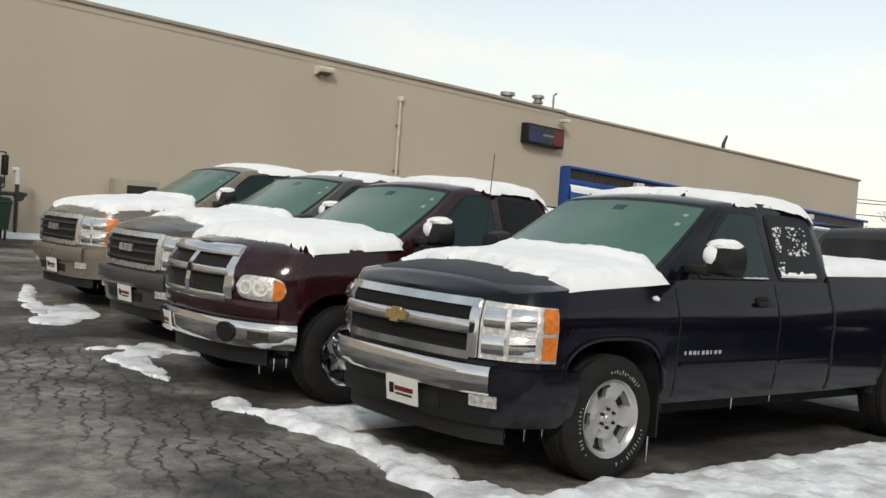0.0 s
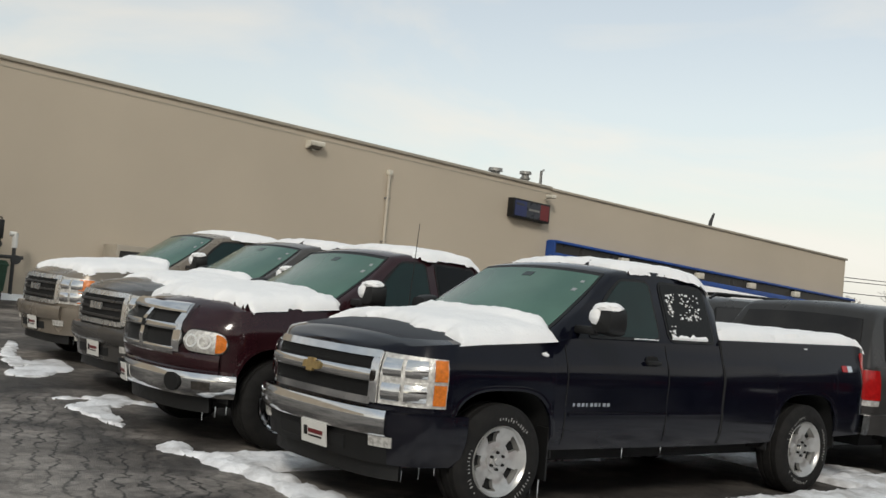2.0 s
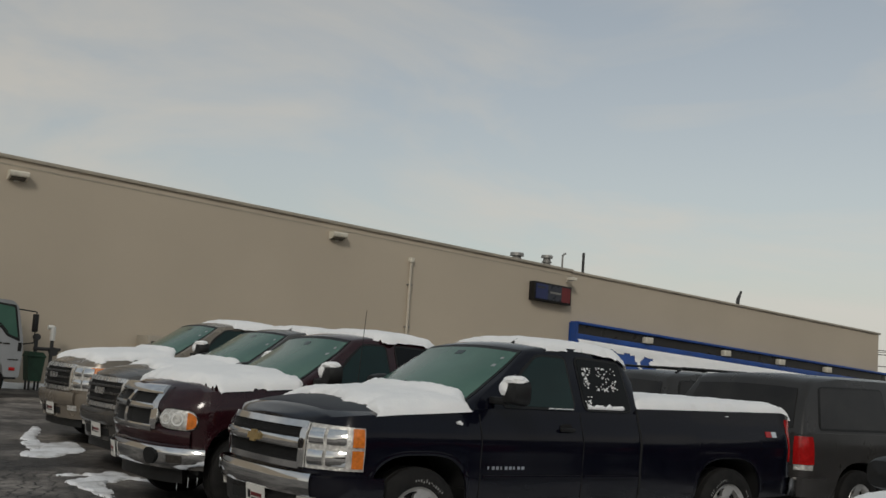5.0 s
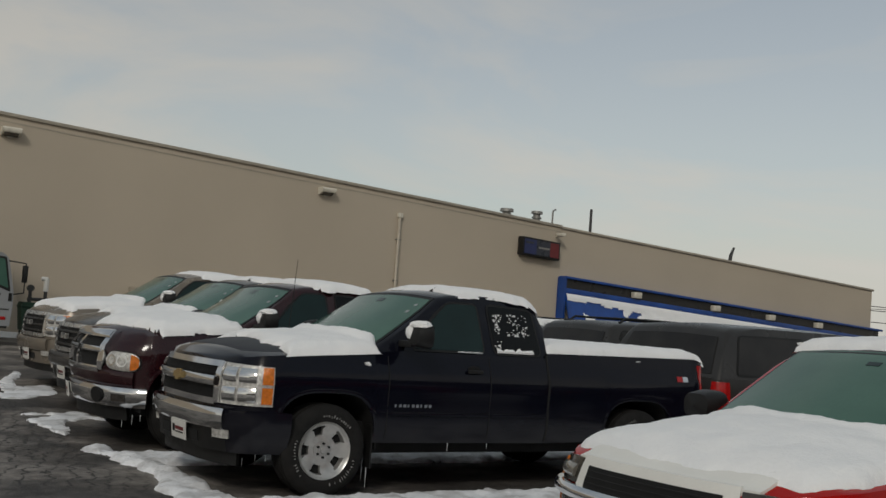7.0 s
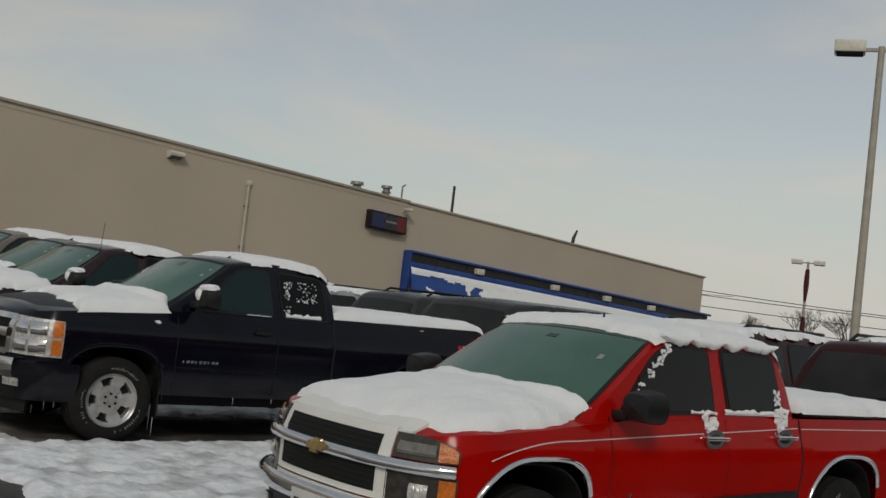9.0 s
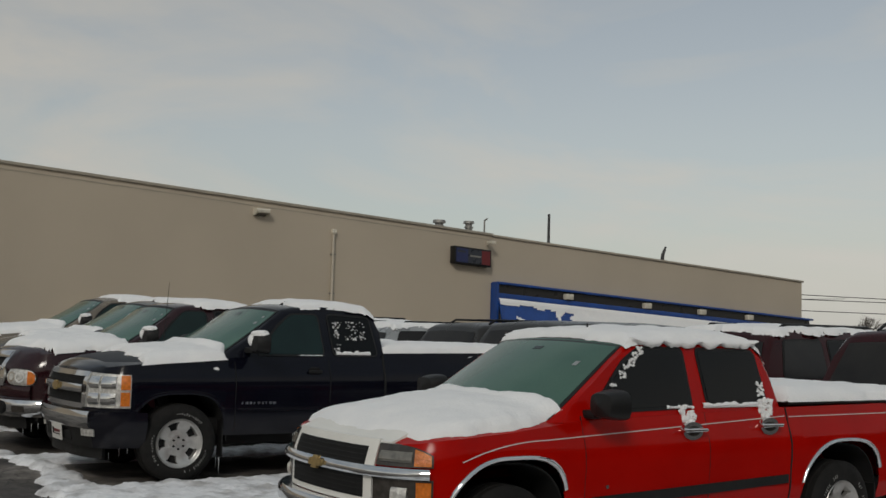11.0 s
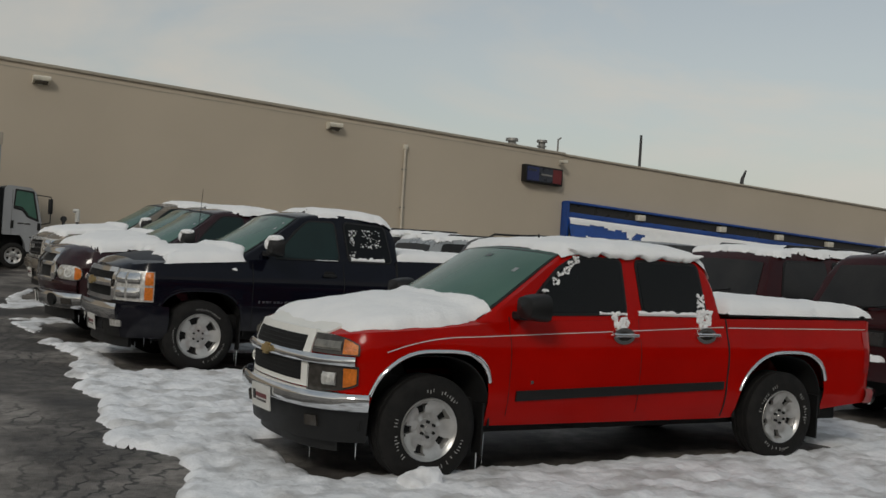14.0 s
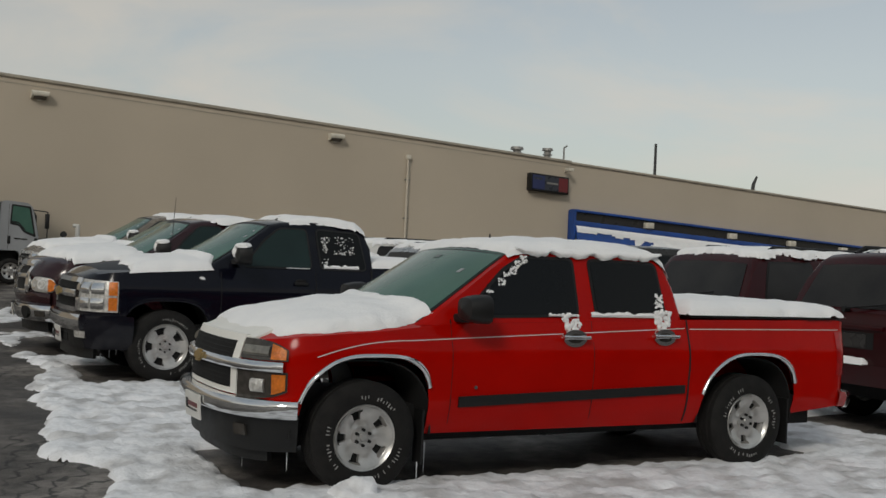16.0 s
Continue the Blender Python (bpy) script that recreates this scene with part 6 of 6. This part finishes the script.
        for x in (0.13, -4.3):
            add_wheel(t, x, q * 0.90, R, R, 0.22, 0.22, 6, "alloy", marks=False)
    part("windscreen", plate([(0.80, 1.35), (0.845, 1.35), (0.69, 2.08), (0.64, 2.08)], lambda x, z, o: (x, o, z), -0.9, 0.9), M_GLASS, t)
    part("chassis", boxed(-6.2, 0.5, -0.5, 0.5, 0.42, 0.9), M_DARK, t)
    part("tool_box", boxed(-2.6, -0.6, -1.0, -0.55, 0.42, 0.88, bevel=0.02), M_DARK, t)
    part("gap_panel", boxed(-0.33, -0.19, -0.95, 0.95, 0.9, 2.2), M_BLACK, t)
    return t


bt = box_truck((5.25, 20.56, rise(5, 20.56)), 0)
bt.scale = (0.85, 0.85, 0.85)

bin_ = thing("dumpster", "green steel wheeled bin beside the wall", "dumpster", (6.86, 22.2, rise(6.86, 22.2)))
bf = lambda x, z, o: (x, o, z)
bin_.scale = (0.62, 0.7, 0.85)
part("tub", plate([(-0.22, 0.24), (0.22, 0.24), (0.30, 0.86), (-0.30, 0.86)], bf, -0.3, 0.3), M_GREEN, bin_)
part("rim", boxed(-0.33, 0.33, -0.33, 0.33, 0.85, 0.91, bevel=0.02), M_GREEN, bin_)
part("lid", plate([(-0.31, 0.91), (0.31, 0.91), (0.22, 0.99), (-0.27, 1.0)], bf, -0.3, 0.3), M_GREEN, bin_)
for x in (-0.16, 0.16):
    for y in (-0.2, 0.2):
        part("leg", boxed(x - 0.03, x + 0.03, y - 0.03, y + 0.03, 0.0, 0.26), M_CABLE, bin_)
gas = thing("gas_meter", "gas regulator pipes with a white vent stack", "gas meter", (7.35, 22.7, rise(7.35, 22.7)))
part("riser", rods(((0, 0, 0), (0, 0, 1.12), 0.04), ((-0.35, 0, 0.8), (-0.35, 0, 1.1), 0.04), ((-0.4, 0, 0.9), (0.2, 0, 0.9), 0.04)), M_CABLE, gas)
part("regulator", rods(((0.05, -0.05, 0.85), (0.05, 0.05, 0.85), 0.10), seg=16), M_CABLE, gas)
part("regulator", rods(((-0.35, -0.05, 1.16), (-0.35, 0.05, 1.16), 0.08), seg=16), M_CABLE, gas)
part("vent", rods(((0.0, 0, 1.10), (0, 0, 1.42), 0.06), ((0.02, 0, 1.40), (-0.12, 0, 1.40), 0.05)), M_WHITE, gas)
ac = thing("wall_unit", "brown box-shaped unit against the wall", "wall unit", (9.87, 22.7, rise(9.87, 22.7)))
part("casing", boxed(-0.42, 0.42, -0.4, 0.4, 0.1, 1.38, bevel=0.02), M_TRIM, ac)
part("grating", boxed(-0.34, 0.34, -0.415, -0.4, 0.4, 1.25), M_CHARCOAL, ac)
part("foot", boxed(-0.35, 0.35, -0.35, 0.35, 0.0, 0.1), M_CABLE, ac)


# ---- the parked row ----
def cut_edge(a, b, c):
    return lambda x, y: min(x - (a + b * y), 0.97 - abs(y))


full_size((5.66, 13.02, rise(5, 13)), M_PEWTER, "pewter pickup with a barred grille and snowy bonnet", "bars", seed=3.0, snow_edge=cut_edge(-0.72, -0.05, 0.72), roof=1.82)
full_size((5.48, 10.38, rise(5, 10.3)), M_GREYPAINT, "grey pickup with a barred grille and snowy bonnet", "bars", seed=5.0, snow_edge=cut_edge(-0.40, 0.12, 0.72), roof=1.82)
full_size((4.95, 7.86, rise(5, 7.8)), M_PLUM, "dark plum pickup with a chrome cross grille and snow", "cross", seed=7.0, style="chrome", roof=1.84, dark_glass=False,
          snow_edge=lambda x, y: min(x + 0.63 - 0.42 * max(0, -y - 0.30), 0.97 - abs(y)))
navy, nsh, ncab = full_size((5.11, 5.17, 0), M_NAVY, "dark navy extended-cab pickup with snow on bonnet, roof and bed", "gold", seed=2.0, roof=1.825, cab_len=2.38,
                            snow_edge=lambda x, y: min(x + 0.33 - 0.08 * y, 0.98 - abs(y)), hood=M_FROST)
stud_snow(navy, nsh, ncab, -1, 1.80, 2.22, 1.46, 1.67, 120, 3, 0.010)
stud_snow(navy, nsh, ncab, -1, 1.80, 1.88, 1.32, 1.62, 50, 5, 0.009)
pane_ledge(navy, ncab, -1, 1.82, 2.26, 1.30, 0.05, 4)
pane_ledge(navy, ncab, -1, 1.36, 1.64, 1.285, 0.014, 2)
bm = bmesh.new()
bmesh.ops.create_icosphere(bm, subdivisions=2, radius=1)
for v in bm.verts:
    v.co *= 1 + 0.6 * noise.noise(v.co * 1.7)
    v.co = Vector((0.38 + 0.032 * v.co.x - 0.012 * v.co.z, -0.958 + 0.014 * v.co.y, 1.145 + 0.016 * v.co.z))
part("stuck_snow", bm, M_SNOW, navy, "scrap of snow on the wing")
small_pickup((4.965, -0.50, 0))

heap = bmesh.new()
bmesh.ops.create_icosphere(heap, subdivisions=4, radius=1)
for v in heap.verts:
    v.co *= 1 + 0.3 * noise.noise(v.co * 1.6) + 0.1 * noise.noise(v.co * 5)
    v.co = Vector((4.86 + 0.17 * v.co.x, -1.50 + 0.12 * v.co.y, 0.02 + 0.13 * v.co.z))
tagged(part("snow_lump", heap, M_SLUSH), "small heap of snow against the red pickup's tyre", "snow")

# ---- the second row, backed up to the first ----
def backed(y, rear, length, *a, **k):
    return suv((rear + length - 0.9, y, rise(12, y)), *a, length=length, **k)


backed(-0.13, 10.68, 4.9, M_MAROON, "dark maroon off-roader with dusty rear window and roof rails", height=1.73, seed=21, bare=1.6)
backed(2.34, 10.75, 4.8, M_MAROON, "dark maroon off-roader with snow along its roof", height=1.71, seed=23)
backed(5.45, 10.25, 5.3, M_CHARCOAL, "large charcoal off-roader coated in road dust", height=1.75, W=1.0, snow=False, rack=False, seed=25)
backed(8.05, 10.9, 4.9, M_CHARCOAL, "dark off-roader with roof rails and dirty windows", height=1.70, seed=27, snow=False)
backed(10.7, 10.9, 4.7, M_SILVER, "silver off-roader with snow on its roof", height=1.57, seed=29)
backed(13.3, 11.0, 4.7, M_WHITE, "white off-roader with snow on its roof", height=1.57, seed=31)


# ---- far right: lamp posts, banner, cables, bare trees ----
def lamp_post(x, y, h, heads, label, z=0.0):
    p = thing("street_lamp", label, "street lamp", (x, y, z), -61, group="lot lamps")
    part("base", rods(((0, 0, 0), (0, 0, 0.7), 0.28), seg=16), M_GALV, p)
    part("pole", rods(((0, 0, 0.7), (0, 0, h), 0.11, 0.075), seg=12), M_POLE, p)
    for q in heads:
        part("arm", boxed(min(0, q * 0.5), max(0, q * 0.5), -0.04, 0.04, h - 0.12, h - 0.04), M_POLE, p)
        hd = part("head", boxed(min(q * 0.35, q * 1.05), max(q * 0.35, q * 1.05), -0.26, 0.26, h - 0.18, h + 0.10, bevel=0.03), M_CREAM, p)
        part("lens", boxed(min(q * 0.4, q * 1.0), max(q * 0.4, q * 1.0), -0.22, 0.22, h - 0.20, h - 0.181), M_DARK, hd)
    return p


lamp_post(24.6, 7.6, 8.8, (-1, 1), "tall lot lamp post with two box heads")
far = lamp_post(64.9, 33.1, 8.05, (-1, 1), "distant lot lamp post with two heads and a banner", -1.0)
part("banner", shell(lambda u, v, o: ((0.12 + 0.05 * math.sin(9 * v) + o) * math.cos(2 * math.pi * u), (0.12 + 0.05 * math.sin(9 * v) + o) * math.sin(2 * math.pi * u), 7.55 - 4.9 * v), span(0, 1, 12), span(0, 1, 16), 0.02), M_CLOTH, far, "furled dark red banner")


def cable(p, q, sag, r=0.02):
    p, q = Vector(p), Vector(q)
    bm = bmesh.new()
    pts = [p.lerp(q, t) - Vector((0, 0, sag * 4 * t * (1 - t))) for t in span(0, 1, 24)]
    for a, b in zip(pts, pts[1:]):
        rod(bm, a, b, r, seg=5)
    return bm


cb = thing("overhead_cables", "thin overhead power cables", "cables", (0, 0, 0))
for k, (z, dz, sag) in enumerate(((4.6, 0.3, 0.7), (3.6, 0.2, 0.6), (2.2, 0.1, 0.4), (1.5, 0.2, 0.4), (5.6, -0.6, 1.0))):
    part("cable", cable((60, 72, z + 1.4), (110, 18, z + dz), sag, 0.035), M_CABLE, cb)
part("cable", cable((24.3, 45, 7.0), (70, 42, 4.6), 1.2, 0.02), M_CABLE, cb)


def bare_tree(x, y, z, h, seed):
    rnd = random.Random(seed)
    t = thing("bare_tree", "leafless winter tree with fine twigs", "tree", (x, y, z), group="far trees")
    part("trunk", rods(((0, 0, 0), (0.1, 0, h * 0.35), 0.16, 0.11)), M_BARK, t)
    bm = bmesh.new()
    def grow(p, d, l, r, n):
        q = p + d * l
        rod(bm, p, q, r, r * 0.65, seg=4)
        if n:
            for _ in range(3):
                grow(q, (d + Vector((rnd.uniform(-0.8, 0.8), rnd.uniform(-0.8, 0.8), rnd.uniform(-0.1, 0.5)))).normalized(), l * rnd.uniform(0.6, 0.85), r * 0.6, n - 1)
    for _ in range(4):
        grow(Vector((0.1, 0, h * 0.33)), Vector((rnd.uniform(-0.6, 0.6), rnd.uniform(-0.6, 0.6), 1)).normalized(), h * 0.24, 0.07, 4)
    part("crown", bm, M_BARK, t)


for k, (x, y, h) in enumerate(((88, 47, 5.5), (93, 45, 6.0), (99, 42, 5.0), (84, 50, 4.5), (112, 36, 5.5))):
    bare_tree(x, y, -1.0, h, k)
hedge = bmesh.new()
rnd = random.Random(5)
for k in range(900):
    x = rnd.uniform(70, 180)
    p = Vector((x, 95 - (x - 70) * 0.62 + rnd.uniform(-3, 3), -1))
    rod(hedge, p, p + Vector((rnd.uniform(-0.8, 0.8), rnd.uniform(-0.8, 0.8), rnd.uniform(1.5, 3.6))), 0.05, 0.02, seg=4)
tagged(part("far_woods", hedge, M_BARK), "distant line of bare winter scrub", "trees", kind="stuff")
